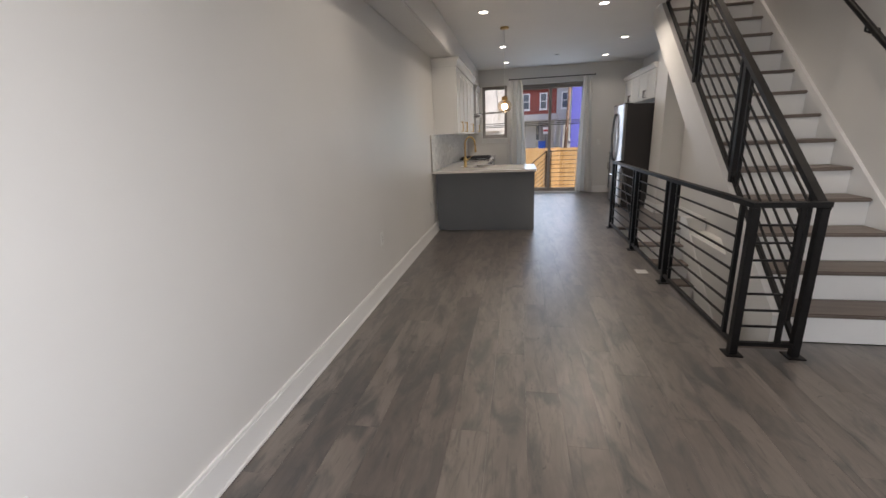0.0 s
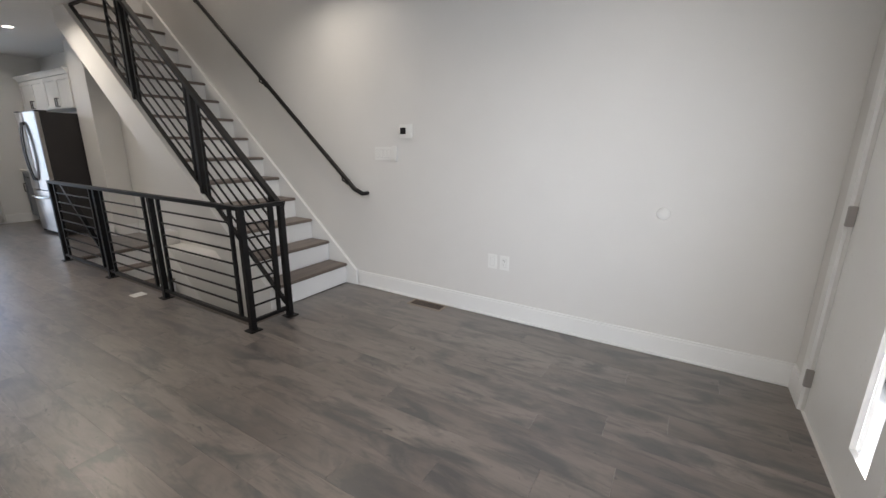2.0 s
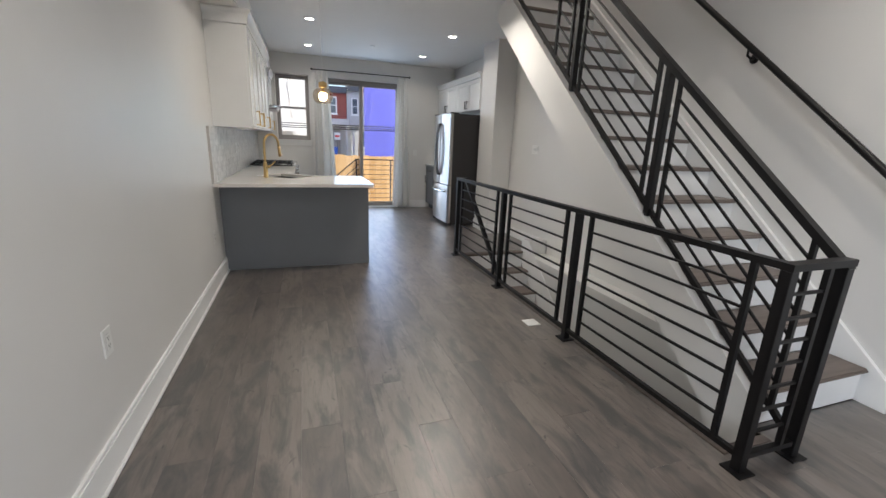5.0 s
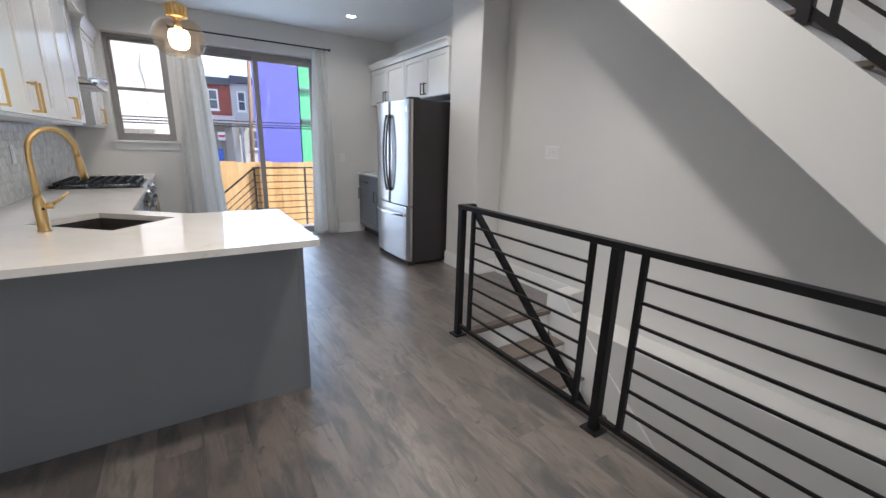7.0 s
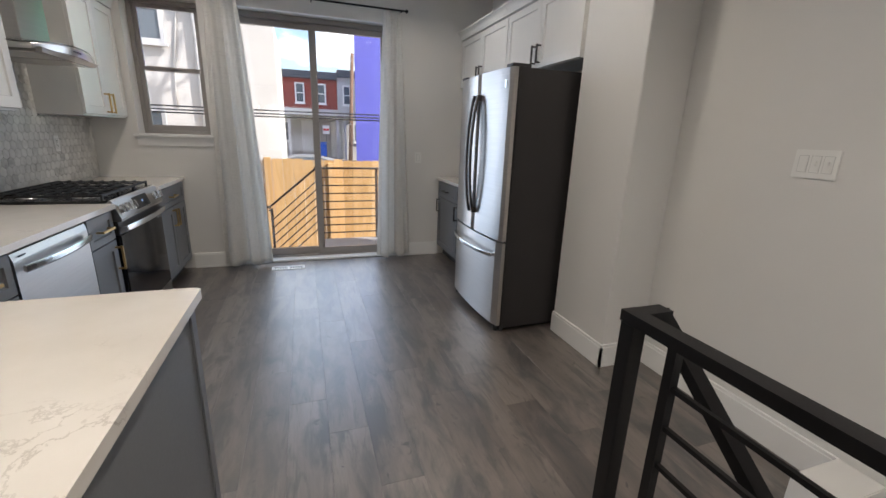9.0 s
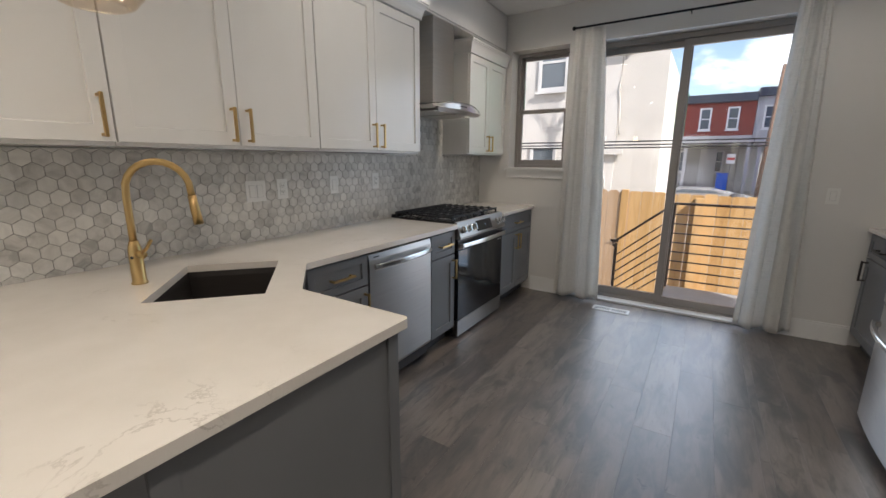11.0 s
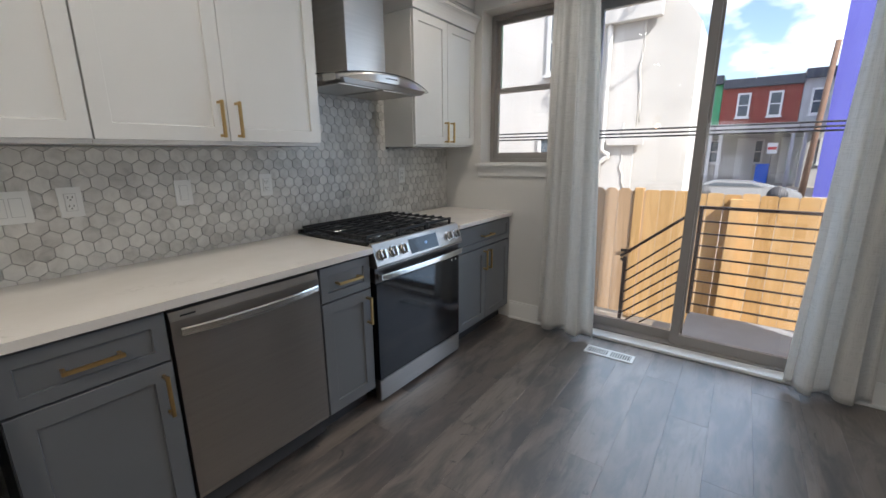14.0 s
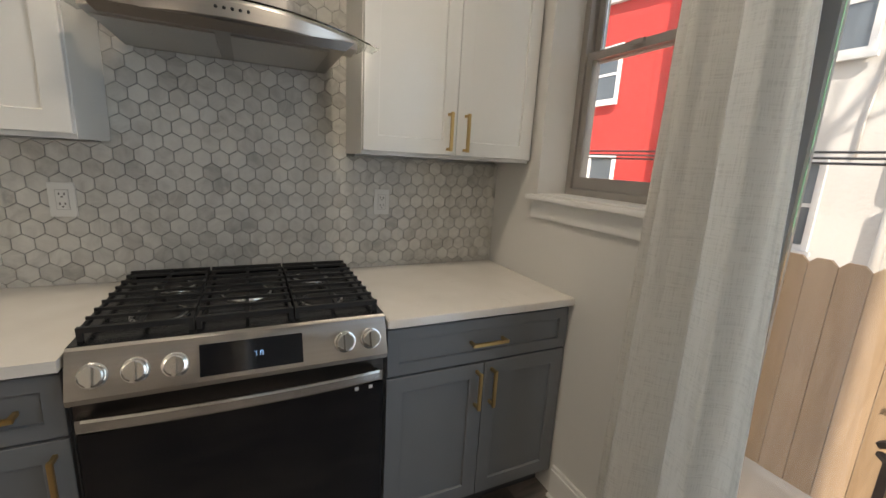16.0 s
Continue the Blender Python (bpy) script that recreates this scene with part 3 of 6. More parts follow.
baseboard("baseboard_left", LWALL, LWALL + 0.016, FRONT, 5.28)
shoe("trim_left", LWALL + 0.0165, LWALL + 0.03, FRONT, 5.28)
baseboard("baseboard_right", W - 0.016, W, FRONT, 1.86)
shoe("trim_right", W - 0.03, W - 0.0165, FRONT, 1.86)
baseboard("baseboard_right_hall", W - 0.016, W, 5.46, 6.50)
baseboard("baseboard_pier", 3.444, 3.46, 6.504, 7.05)
baseboard("baseboard_pier_end", 3.444, W - 0.018, 6.504, 6.52)
baseboard("baseboard_back", 0.66, 1.08, BACK - 0.016, BACK)
shoe("trim_back", 0.66, 1.08, BACK - 0.03, BACK - 0.0165)
baseboard("baseboard_back_side", 2.74, 3.22, BACK - 0.016, BACK)
shoe("trim_back_side", 2.74, 3.22, BACK - 0.03, BACK - 0.0165)
baseboard("baseboard_front", 3.592, W - 0.018, FRONT, FRONT + 0.016)

# subfloor with the stair well left open
fb = bmesh.new()
add_box(fb, LWALL, WELL_X, FRONT, BACK + 0.10, -0.3, -0.006)
add_box(fb, WELL_X, W, FRONT, WELL_Y0, -0.3, -0.006)
add_box(fb, 2.90, W, WELL_Y0 + 0.0005, 2.03, -0.3, -0.006)
add_box(fb, WELL_X, W, WELL_Y1, BACK + 0.10, -0.3, -0.006)
floor = tagged(part("floor", fb, SUBFLOOR), "dark grey-brown wood-look vinyl plank floor", "floor", "", "structure")

# stair well to the cellar
wb = bmesh.new()
add_box(wb, WELL_X - 0.02, WELL_X, WELL_Y0, WELL_Y1, -2.9, -0.301)
add_box(wb, 3.50, W, WELL_Y0, 5.30, -2.9, -0.02)
add_box(wb, WELL_X, 3.50, WELL_Y0 - 0.02, WELL_Y0, -2.9, -0.301)
add_box(wb, WELL_X, W, 5.46, 5.48, -2.9, -0.301)
add_box(wb, WELL_X, 3.50, WELL_Y0, 5.46, -3.0, -2.9)
tagged(part("wall_stairwell", wb, WALL), "white painted walls of the cellar stairwell with a ledge", "wall", "", "structure")
fas = bmesh.new()
add_box(fas, WELL_X, WELL_X + 0.015, WELL_Y0 + 0.02, WELL_Y1, -0.29, -0.008)
add_box(fas, WELL_X + 0.016, 2.899, WELL_Y0, WELL_Y0 + 0.015, -0.29, -0.008)
tagged(part("trim_well", fas, TRIM), "white painted fascia around the stair opening", "trim", "", "structure")
nos = bmesh.new()
add_box(nos, WELL_X - 0.03, WELL_X + 0.02, WELL_Y0 - 0.03, WELL_Y1, -0.004, 0.004, 0.003)
add_box(nos, WELL_X + 0.021, 2.893, WELL_Y0 - 0.03, WELL_Y0 + 0.02, -0.004, 0.004, 0.003)
tagged(part("trim_well_nosing", nos, TREAD), "brown wooden edge strip around the stair opening", "trim", "", "structure")

# ---- stairs ----
stairs = thing("staircase_up", (3.34, NOSE0, 0), "straight white staircase with brown wooden treads", "staircase")
nstep = 14
SX0, SX1 = 2.90, 3.748
for i in range(nstep):
    y, z = NOSE0 + RUN * i, 0.005 + RISE * (i + 1)
    box("tread", SX0 - 0.0, SX1, y, y + RUN + 0.028, z - 0.028, z, TREAD, stairs, 0.009)
    box("riser", SX0 + 0.004, SX1 - 0.001, y + 0.028, y + 0.042, z - RISE + 0.001, z - 0.029, TRIM, stairs)
y_end = NOSE0 + RUN * nstep
slope = RISE / RUN


def nose_z(y):
    return 0.005 + RISE + (y - NOSE0) * slope


DROP = 0.455
side = [(NOSE0 + 0.03, 0.002), (NOSE0 + 0.03, nose_z(NOSE0) - 0.03), (y_end, nose_z(y_end) - 0.055), (y_end, nose_z(y_end) - DROP), (NOSE0 + 0.30, nose_z(NOSE0 + 0.30) - DROP), (NOSE0 + 0.14, -0.28), (NOSE0 + 0.03, -0.28)]
prism("stair_side", side, 2.845, 2.898, WALL, stairs, "white drywall stair side", axis="x")
und = [(NOSE0 + 0.31, nose_z(NOSE0 + 0.30) - DROP - 0.001), (y_end + 0.04, nose_z(y_end + 0.04) - DROP), (y_end + 0.04, nose_z(y_end + 0.04) - DROP + 0.03), (NOSE0 + 0.31, nose_z(NOSE0 + 0.31) - DROP + 0.03)]
prism("soffit", und, 2.90, W - 0.002, WALL, stairs, "white sloped drywall soffit", axis="x")
sk = [(NOSE0 - 0.11, 0.0), (NOSE0 - 0.11, 0.15), (NOSE0 - 0.09, 0.165), (y_end, nose_z(y_end) + 0.075), (y_end, nose_z(y_end) - 0.20), (NOSE0 + 0.06, 0.0)]
prism("skirt_board", sk, SX1 + 0.001, W - 0.001, TRIM, stairs, "white painted skirt board", axis="x")

down = thing("staircase_down", (3.05, WELL_Y1, -0.3), "cellar stairs with brown treads and white risers", "staircase")
for i in range(11):
    y, z = WELL_Y1 + 0.03 - RUN * i, -0.005 - RISE * i
    if i:
        box("tread", WELL_X + 0.02, 3.485, y - 0.005, y + RUN + 0.02, z - 0.028, z, TREAD, down, 0.009)
    back = y + 0.016 if i else WELL_Y1 - 0.016
    box("riser", WELL_X + 0.02, 3.484, back, back + 0.014, z - RISE + 0.001, z - 0.03, TRIM, down)
box("landing_nosing", WELL_X + 0.021, 3.485, WELL_Y1 - 0.035, WELL_Y1 + 0.045, -0.030, 0.006, TREAD, down, 0.009)
dsk = [(5.46, 0.0), (5.46, 0.16), (5.30, 0.16), (5.30 - 2.6, 0.16 - 2.6 * slope), (5.30 - 2.6, -0.2 - 2.6 * slope), (5.40, -0.2)]
prism("skirt_board", dsk, 3.4862, 3.4995, TRIM, down, "white painted skirt board", axis="x")
solid("trim_newel_block", 3.487, W - 0.018, 5.302, 5.458, -0.02, 0.16, WALL, "white boxed end of the stair ledge", "trim", 0.004)
# upper landing behind the flight
solid("floor_upper_landing", 2.90, W, 5.30, 5.449, 2.801, 3.10, WALL, "white edge of the upper landing", "floor")

# ---- black steel railings ----
GX, RAILZ = 2.535, 0.945
guard = thing("guard_railing", (GX, 1.815, 0), "black steel guard railing with thin horizontal rods", "railing")
POSTS = [1.815, 3.106, 4.225, 5.425]
for y in POSTS:
    box("post", GX - 0.022, GX + 0.022, y - 0.022, y + 0.022, 0.006, RAILZ - 0.016, BLACK, guard, 0.002)
    box("foot_plate", GX - 0.048, GX + 0.048, y - 0.048, y + 0.048, 0.0, 0.008, BLACK, guard, 0.001)
bar("top_rail", (GX, 1.79, RAILZ), (GX, 5.45, RAILZ), 0.046, BLACK, guard, 0.030)
for a, b in zip(POSTS, POSTS[1:]):
    bar("bottom_rail", (GX, a + 0.022, 0.075), (GX, b - 0.022, 0.075), 0.026, BLACK, guard)
    ya, yb = a + 0.13, b - 0.13
    for y in (ya, yb):
        bar("upright", (GX, y, 0.088), (GX, y, RAILZ - 0.015), 0.024, BLACK, guard)
    for k in range(7):
        z = 0.088 + (RAILZ - 0.10) * (k + 1) / 8
        bar("rod", (GX, ya + 0.012, z), (GX, yb - 0.012, z), 0.012, BLACK, guard)
BX = 2.875
box("post", BX - 0.022, BX + 0.022, 1.793, 1.837, 0.006, RAILZ - 0.016, BLACK, guard, 0.002)
box("foot_plate", BX - 0.048, BX + 0.048, 1.767, 1.863, 0.0, 0.008, BLACK, guard, 0.001)
bar("top_rail", (GX + 0.023, 1.815, RAILZ), (BX + 0.03, 1.815, RAILZ), 0.046, BLACK, guard, 0.030)
bar("bottom_rail", (GX + 0.022, 1.815, 0.075), (BX - 0.022, 1.815, 0.075), 0.026, BLACK, guard)
bar("upright", (BX - 0.10, 1.815, 0.088), (BX - 0.10, 1.815, RAILZ - 0.015), 0.024, BLACK, guard)
for k in range(7):
    z = 0.088 + (RAILZ - 0.10) * (k + 1) / 8
    bar("rod", (GX + 0.02, 1.815, z), (BX - 0.112, 1.815, z), 0.012, BLACK, guard)
# rail down to the cellar
bar("stub_rail", (GX + 0.02, 5.425, RAILZ), (GX + 0.10, 5.425, RAILZ), 0.046, BLACK, guard, 0.030)
bar("cellar_handrail", (GX + 0.095, 5.44, RAILZ), (GX + 0.095, 3.2, RAILZ - 2.24 * slope), 0.040, BLACK, guard, 0.030)

sr = thing("stair_railing", (BX, 1.87, 0.0), "black steel stair railing with sloping rods", "railing")


def rail_z(y):
    return RAILZ + (y - 1.84) * slope


def chan_z(y):
    return nose_z(y) - 0.005


TOPZ = 2.79
y_top = 1.84 + (TOPZ - RAILZ) / slope
y_chan = NOSE0 + (TOPZ - 0.005 - RISE) / slope
bar("handrail", (BX, 1.80, rail_z(1.80)), (BX, y_top, TOPZ), 0.046, BLACK, sr, 0.034)
bar("bottom_channel", (BX + 0.012, 1.86, chan_z(1.86)), (BX + 0.012, y_chan, TOPZ), 0.026, BLACK, sr, 0.030)
bar("top_bar", (BX + 0.012, y_top, TOPZ), (BX + 0.012, y_chan, TOPZ), 0.030, BLACK, sr, 0.024)
SPOSTS = [2.885, 3.86]
for y in SPOSTS:
    box("post", BX - 0.010, BX + 0.034, y - 0.022, y + 0.022, chan_z(y) - 0.05, rail_z(y) - 0.016, BLACK, sr, 0.002)
edges_y = [1.86, *SPOSTS, y_top + 0.30]
for a, b in zip(edges_y, edges_y[1:]):
    ya, yb = a + 0.085, b - 0.085
    for y in (ya, yb):
        bar("upright", (BX + 0.012, y, chan_z(y)), (BX + 0.012, y, min(TOPZ, rail_z(y) - 0.01)), 0.022, BLACK, sr)
    for k in range(6):
        f = (k + 1) / 7
        p = Vector((BX + 0.012, ya, chan_z(ya) * (1 - f) + rail_z(ya) * f))
        q = Vector((BX + 0.012, yb, chan_z(yb) * (1 - f) + rail_z(yb) * f))
        if q.z > TOPZ:
            q = p + (q - p) * ((TOPZ - p.z) / (q.z - p.z))
        if q.y > p.y + 0.02:
            bar("rod", p, q, 0.012, BLACK, sr)

hr = thing("wall_handrail", (3.70, 1.75, 0.95), "dark wooden wall handrail on black brackets", "handrail")
hz = 0.87
tube("rail", [(3.70, 1.70, 0.945), (3.70, 1.80, 0.985), (3.70, 2.6, 0.985 + 0.8 * hz), (3.70, 3.5, 0.985 + 1.7 * hz), (3.70, 4.6, 0.985 + 2.8 * hz)], 0.021, BLACK, hr, 10)
tube("return", [(3.70, 1.712, 0.948), (3.72, 1.705, 0.945), (W - 0.001, 1.705, 0.945)], 0.019, BLACK, hr, 10)
for y in (1.95, 3.05, 4.15):
    z = 0.985 + (y - 1.80) * hz
    tube("bracket", [(3.70, y, z - 0.018), (3.70, y, z - 0.06), (3.735, y, z - 0.075), (W - 0.012, y, z - 0.075)], 0.008, BLACK, hr, 8)
    bm = bmesh.new()
    add_tube(bm, [(W - 0.014, y, z - 0.075), (W - 0.001, y, z - 0.075)], 0.030, 16)
    part("rosette", bm, BLACK, hr, "", True)

# ---- windows and doors ----
win = thing("window_1", (0.64, BACK, 1.25), "taupe framed double-hung window with white sill", "window", "", "structure")
wx0, wx1, wz0, wz1, wy = 0.352, 0.928, 1.302, 2.453, BACK + 0.155


def ring(bm, x0, x1, y0, y1, z0, z1, w, wb=None):
    wb = wb or w
    add_box(bm, x0, x0 + w, y0, y1, z0, z1)
    add_box(bm, x1 - w, x1, y0, y1, z0, z1)
    add_box(bm, x0 + w, x1 - w, y0, y1, z1 - w, z1)
    add_box(bm, x0 + w, x1 - w, y0, y1, z0, z0 + wb)


bm = bmesh.new()
ring(bm, wx0, wx1, wy, wy + 0.09, wz0, wz1, 0.032)
part("window_frame", bm, FRAME, win)
bm = bmesh.new()
ring(bm, wx0 + 0.033, wx1 - 0.033, wy + 0.045, wy + 0.075, 1.865, wz1 - 0.033, 0.03)
up = part("upper_sash", bm, FRAME, win)
bm = bmesh.new()
ring(bm, wx0 + 0.033, wx1 - 0.033, wy + 0.012, wy + 0.042, wz0 + 0.033, 1.90, 0.032, 0.05)
lo = part("lower_sash", bm, FRAME, win)
for zz, yy, par in (((1.896, wz1 - 0.064), wy + 0.058, up), ((wz0 + 0.085, 1.867), wy + 0.025, lo)):
    g = box("pane", wx0 + 0.064, wx1 - 0.066, yy, yy + 0.005, zz[0], zz[1], GLASS, par)
    g.visible_shadow = False
box("window_sill", 0.318, 0.965, BACK - 0.045, BACK - 0.001, 1.277, 1.299, TRIM, win, 0.004)
box("stool", 0.353, 0.927, BACK, wy - 0.001, 1.3005, 1.3055, TRIM, win, 0.001)
box("apron", 0.335, 0.948, BACK - 0.016, BACK - 0.001, 1.20, 1.276, TRIM, win, 0.003)
box("latch", 0.61, 0.67, wy + 0.0, wy + 0.011, 1.88, 1.90, FRAME, win, 0.002)

sl = thing("door_1", (1.91, BACK + 0.1, 0), "taupe aluminium sliding patio door with two panes", "patio door", "", "structure")
sy = BACK + 0.12
bm = bmesh.new()
ring(bm, 1.122, 2.688, sy, sy + 0.135, 0.002, 2.443, 0.045, 0.03)
part("door_frame", bm, FRAME, sl)
bm = bmesh.new()
ring(bm, 1.168, 1.935, sy + 0.075, sy + 0.115, 0.033, 2.397, 0.05, 0.07)
pa = part("fixed_panel", bm, FRAME, sl)
bm = bmesh.new()
ring(bm, 1.865, 2.642, sy + 0.025, sy + 0.065, 0.033, 2.397, 0.055, 0.07)
pb = part("sliding_panel", bm, FRAME, sl)
for x0, x1, yy, par in ((1.219, 1.884, sy + 0.093, pa), (1.921, 2.586, sy + 0.043, pb)):
    g = box("pane", x0, x1, yy, yy + 0.005, 0.104, 2.346, GLASS, par)
    g.visible_shadow = False
box("threshold", 1.122, 2.688, BACK + 0.005, sy - 0.001, 0.001, 0.022, TRIM, sl, 0.003, "white painted threshold strip")
box("door_handle", 2.595, 2.615, sy - 0.012, sy + 0.024, 0.95, 1.20, FRAME, sl, 0.004)

fd = thing("door_2", (3.16, FRONT, 0), "white painted entry door with steel hinges and glass lite", "door", "", "structure")
wall_bm = bmesh.new()
xs0, xs1 = 2.605, 3.505
ring(wall_bm, xs0, xs1, FRONT - 0.06, FRONT - 0.015, 0.005, 2.075, 0.10, 0.20)
add_box(wall_bm, 2.90, xs1 - 0.10, FRONT - 0.06, FRONT - 0.015, 0.205, 1.975)
part("slab", wall_bm, TRIM, fd)
g = box("lite", xs0 + 0.101, 2.899, FRONT - 0.042, FRONT - 0.035, 0.206, 1.974, GLASS, fd)
g.visible_shadow = False
for z in (0.20, 1.08, 1.95):
    box("hinge", xs1 - 0.016, xs1 + 0.004, FRONT - 0.014, FRONT + 0.020, z - 0.05, z + 0.05, FRAME, fd, 0.003, "satin steel hinge")
bm = bmesh.new()
add_box(bm, 2.52, 2.60, FRONT + 0.001, FRONT + 0.016, 0.0, 2.15)
add_box(bm, 3.51, 3.59, FRONT + 0.001, FRONT + 0.016, 0.0, 2.15)
add_box(bm, 2.6005, 3.5095, FRONT + 0.001, FRONT + 0.016, 2.085, 2.15)
part("casing", bm, TRIM, fd)
fw = thing("window_2", (1.35, FRONT, 0.65), "white framed front window", "window", "", "structure")
bm = bmesh.new()
ring(bm, 0.552, 2.148, FRONT - 0.14, FRONT - 0.08, 0.652, 2.248, 0.05)
add_box(bm, 1.325, 1.375, FRONT - 0.14, FRONT - 0.08, 0.702, 2.198)
part("window_frame", bm, TRIM, fw)

# curtains


def curtain(name, xt0, xt1, xb0, xb1, y, z0, z1, folds, seed, label):
    rnd = random.Random(seed)
    bm = bmesh.new()
    nu, nv = 84, 60
    ph = rnd.random() * 6
    rows = []
    for j in range(nv + 1):
        v = j / nv
        row = []
        for i in range(nu + 1):
            u = i / nu
            x0, x1 = xt0 + (xb0 - xt0) * v ** 0.8, xt1 + (xb1 - xt1) * v ** 0.8
            amp = 0.020 + 0.020 * v
            wob = math.sin(6.283 * folds * u + ph + 0.5 * math.sin(3 * v + seed)) + 0.30 * math.sin(6.283 * folds * 2.3 * u + 1.7 * v + seed) + 0.05 * noise.noise((u * 9, v * 30, seed)) + 0.10 * noise.noise((u * 5, v * 9, seed + 4))
            x = x0 + (x1 - x0) * u + 0.012 * math.sin(6.283 * folds * 2 * u) * v
            z = z1 + (z0 - z1) * v + (0.010 * math.sin(6.283 * folds * u + 1.0) if j == nv else 0)
            row.append(bm.verts.new((x, y + amp * wob + 0.015 * math.sin(2.2 * v + u), z)))
        rows.append(row)
    for a, b in zip(rows, rows[1:]):
        for i in range(nu):
            bm.faces.new((a[i], a[i + 1], b[i + 1], b[i]))
    ob = part(name, bm, FABRIC, None, "", True)
    so = ob.modifiers.new("thickness", "SOLIDIFY")
    so.thickness = 0.002
    return tagged(ob, label, "curtain", "curtains at the patio door")


curtain("curtain", 1.00, 1.26, 0.94, 1.41, BACK - 0.10, 0.035, 2.535, 2.4, 3, "pale grey linen curtain panel hanging to the floor")
curtain("curtain", 2.58, 2.75, 2.49, 2.86, BACK - 0.10, 0.035, 2.535, 2.2, 8, "pale grey linen curtain panel hanging to the floor")
rod = thing("curtain_rod", (1.9, BACK - 0.10, 2.57), "thin black curtain rod with end knobs", "curtain rod")
tube("pole", [(0.99, BACK - 0.10, 2.55), (2.80, BACK - 0.10, 2.55)], 0.009, BLACK, rod, 10)
for x in (0.985, 2.805):
    tube("finial", [(x - 0.014, BACK - 0.10, 2.55), (x - 0.006, BACK - 0.10, 2.55), (x + 0.006, BACK - 0.10, 2.55), (x + 0.014, BACK - 0.10, 2.55)], [0.008, 0.018, 0.018, 0.008], BLACK, rod, 10)
for x in (1.03, 1.90, 2.76):
    tube("bracket", [(x, BACK - 0.10, 2.55), (x, BACK - 0.05, 2.55), (x, BACK - 0.001, 2.55)], 0.006, BLACK, rod, 8)

# ---- ceiling fixtures ----
first = None
for lx, ly, share in DOWNLIGHTS:
    if first is None:
        first = thing("recessed_light", (lx, ly, CEILZ - 0.006), "round white recessed ceiling light, lit warm", "ceiling light", "recessed ceiling lights")
        lathe("trim_ring", (lx, ly, CEILZ), [(0.052, -0.003), (0.054, -0.009), (0.075, -0.007), (0.082, -0.0005)], TRIM, first, 24, False)
        lathe("lens", (lx, ly, CEILZ), [(0.0515, -0.0045), (0.02, -0.0045), (0.002, -0.0045)], LENS, first, 24)
    else:
        copy_thing(first, Matrix.Translation((lx, ly, CEILZ - 0.006)))
alarm = thing("smoke_detector", (1.90, 7.90, CEILZ - 0.03), "small round white sprinkler cover on the ceiling", "sprinkler")
lathe("cover", (1.90, 7.90, CEILZ), [(0.004, -0.012), (0.035, -0.012), (0.042, -0.004), (0.042, -0.0005)], PLASTIC, alarm, 20)

PX, PY = 1.0, 5.47
pend = thing("pendant_lamp", (PX, PY, 1.67), "amber glass globe pendant lamp with brass cap, lit", "pendant lamp")
lathe("canopy", (PX, PY, CEILZ), [(0.055, -0.0005), (0.06, -0.006), (0.058, -0.022), (0.01, -0.026)], BRASS, pend, 24)
tube("cord", [(PX, PY, 1.909), (PX, PY, CEILZ - 0.025)], 0.003, PLASTIC, pend, 8)
lathe("cap", (PX, PY, -0.021), [(0.008, 1.940), (0.014, 1.936), (0.014, 1.930), (0.034, 1.928), (0.036, 1.922), (0.036, 1.878), (0.02, 1.876)], BRASS, pend, 24)
for k in range(14):
    t = 6.28319 * k / 14
    tube("rib", [(PX + 0.037 * math.cos(t), PY + 0.037 * math.sin(t), 1.858), (PX + 0.037 * math.cos(t), PY + 0.037 * math.sin(t), 1.905)], 0.0045, BRASS, pend, 6)
lathe("shade", (PX, PY, 0), [(0.0366, 1.8532), (0.0659, 1.8449), (0.0897, 1.8234), (0.1025, 1.792), (0.1034, 1.7656), (0.0933, 1.7326), (0.075, 1.7094), (0.0586, 1.702), (0.0567, 1.7037), (0.0732, 1.7119), (0.0906, 1.7342), (0.1007, 1.7656), (0.0997, 1.792), (0.0869, 1.8218), (0.0641, 1.8424), (0.0348, 1.8507)], AMBER, pend, 40, False).visible_shadow = False
lathe("bulb", (PX, PY, 0), [(0.004, 1.728), (0.020, 1.729), (0.030, 1.735), (0.038, 1.748), (0.041, 1.764), (0.041, 1.788), (0.034, 1.804), (0.014, 1.810)], BULB, pend, 24)
lathe("socket", (PX, PY, 0), [(0.012, 1.811), (0.016, 1.816), (0.016, 1.856)], BRASS, pend, 16)


# ---- kitchen ----
def basis(o, u, n):
    """Local x along u, local y out along n, local z up, from the point o."""
    u, n = Vector(u).normalized(), Vector(n).normalized()
    m = Matrix.Identity(4)
    for i in range(3):
        m[i][0], m[i][1], m[i][2], m[i][3] = u[i], n[i], (0, 0, 1)[i], o[i]
    return m


def lpart(name, bm, m, material, parent, label="", smooth=False):
    bmesh.ops.transform(bm, matrix=m, verts=bm.verts)
    return part(name, bm, material, parent, label, smooth)


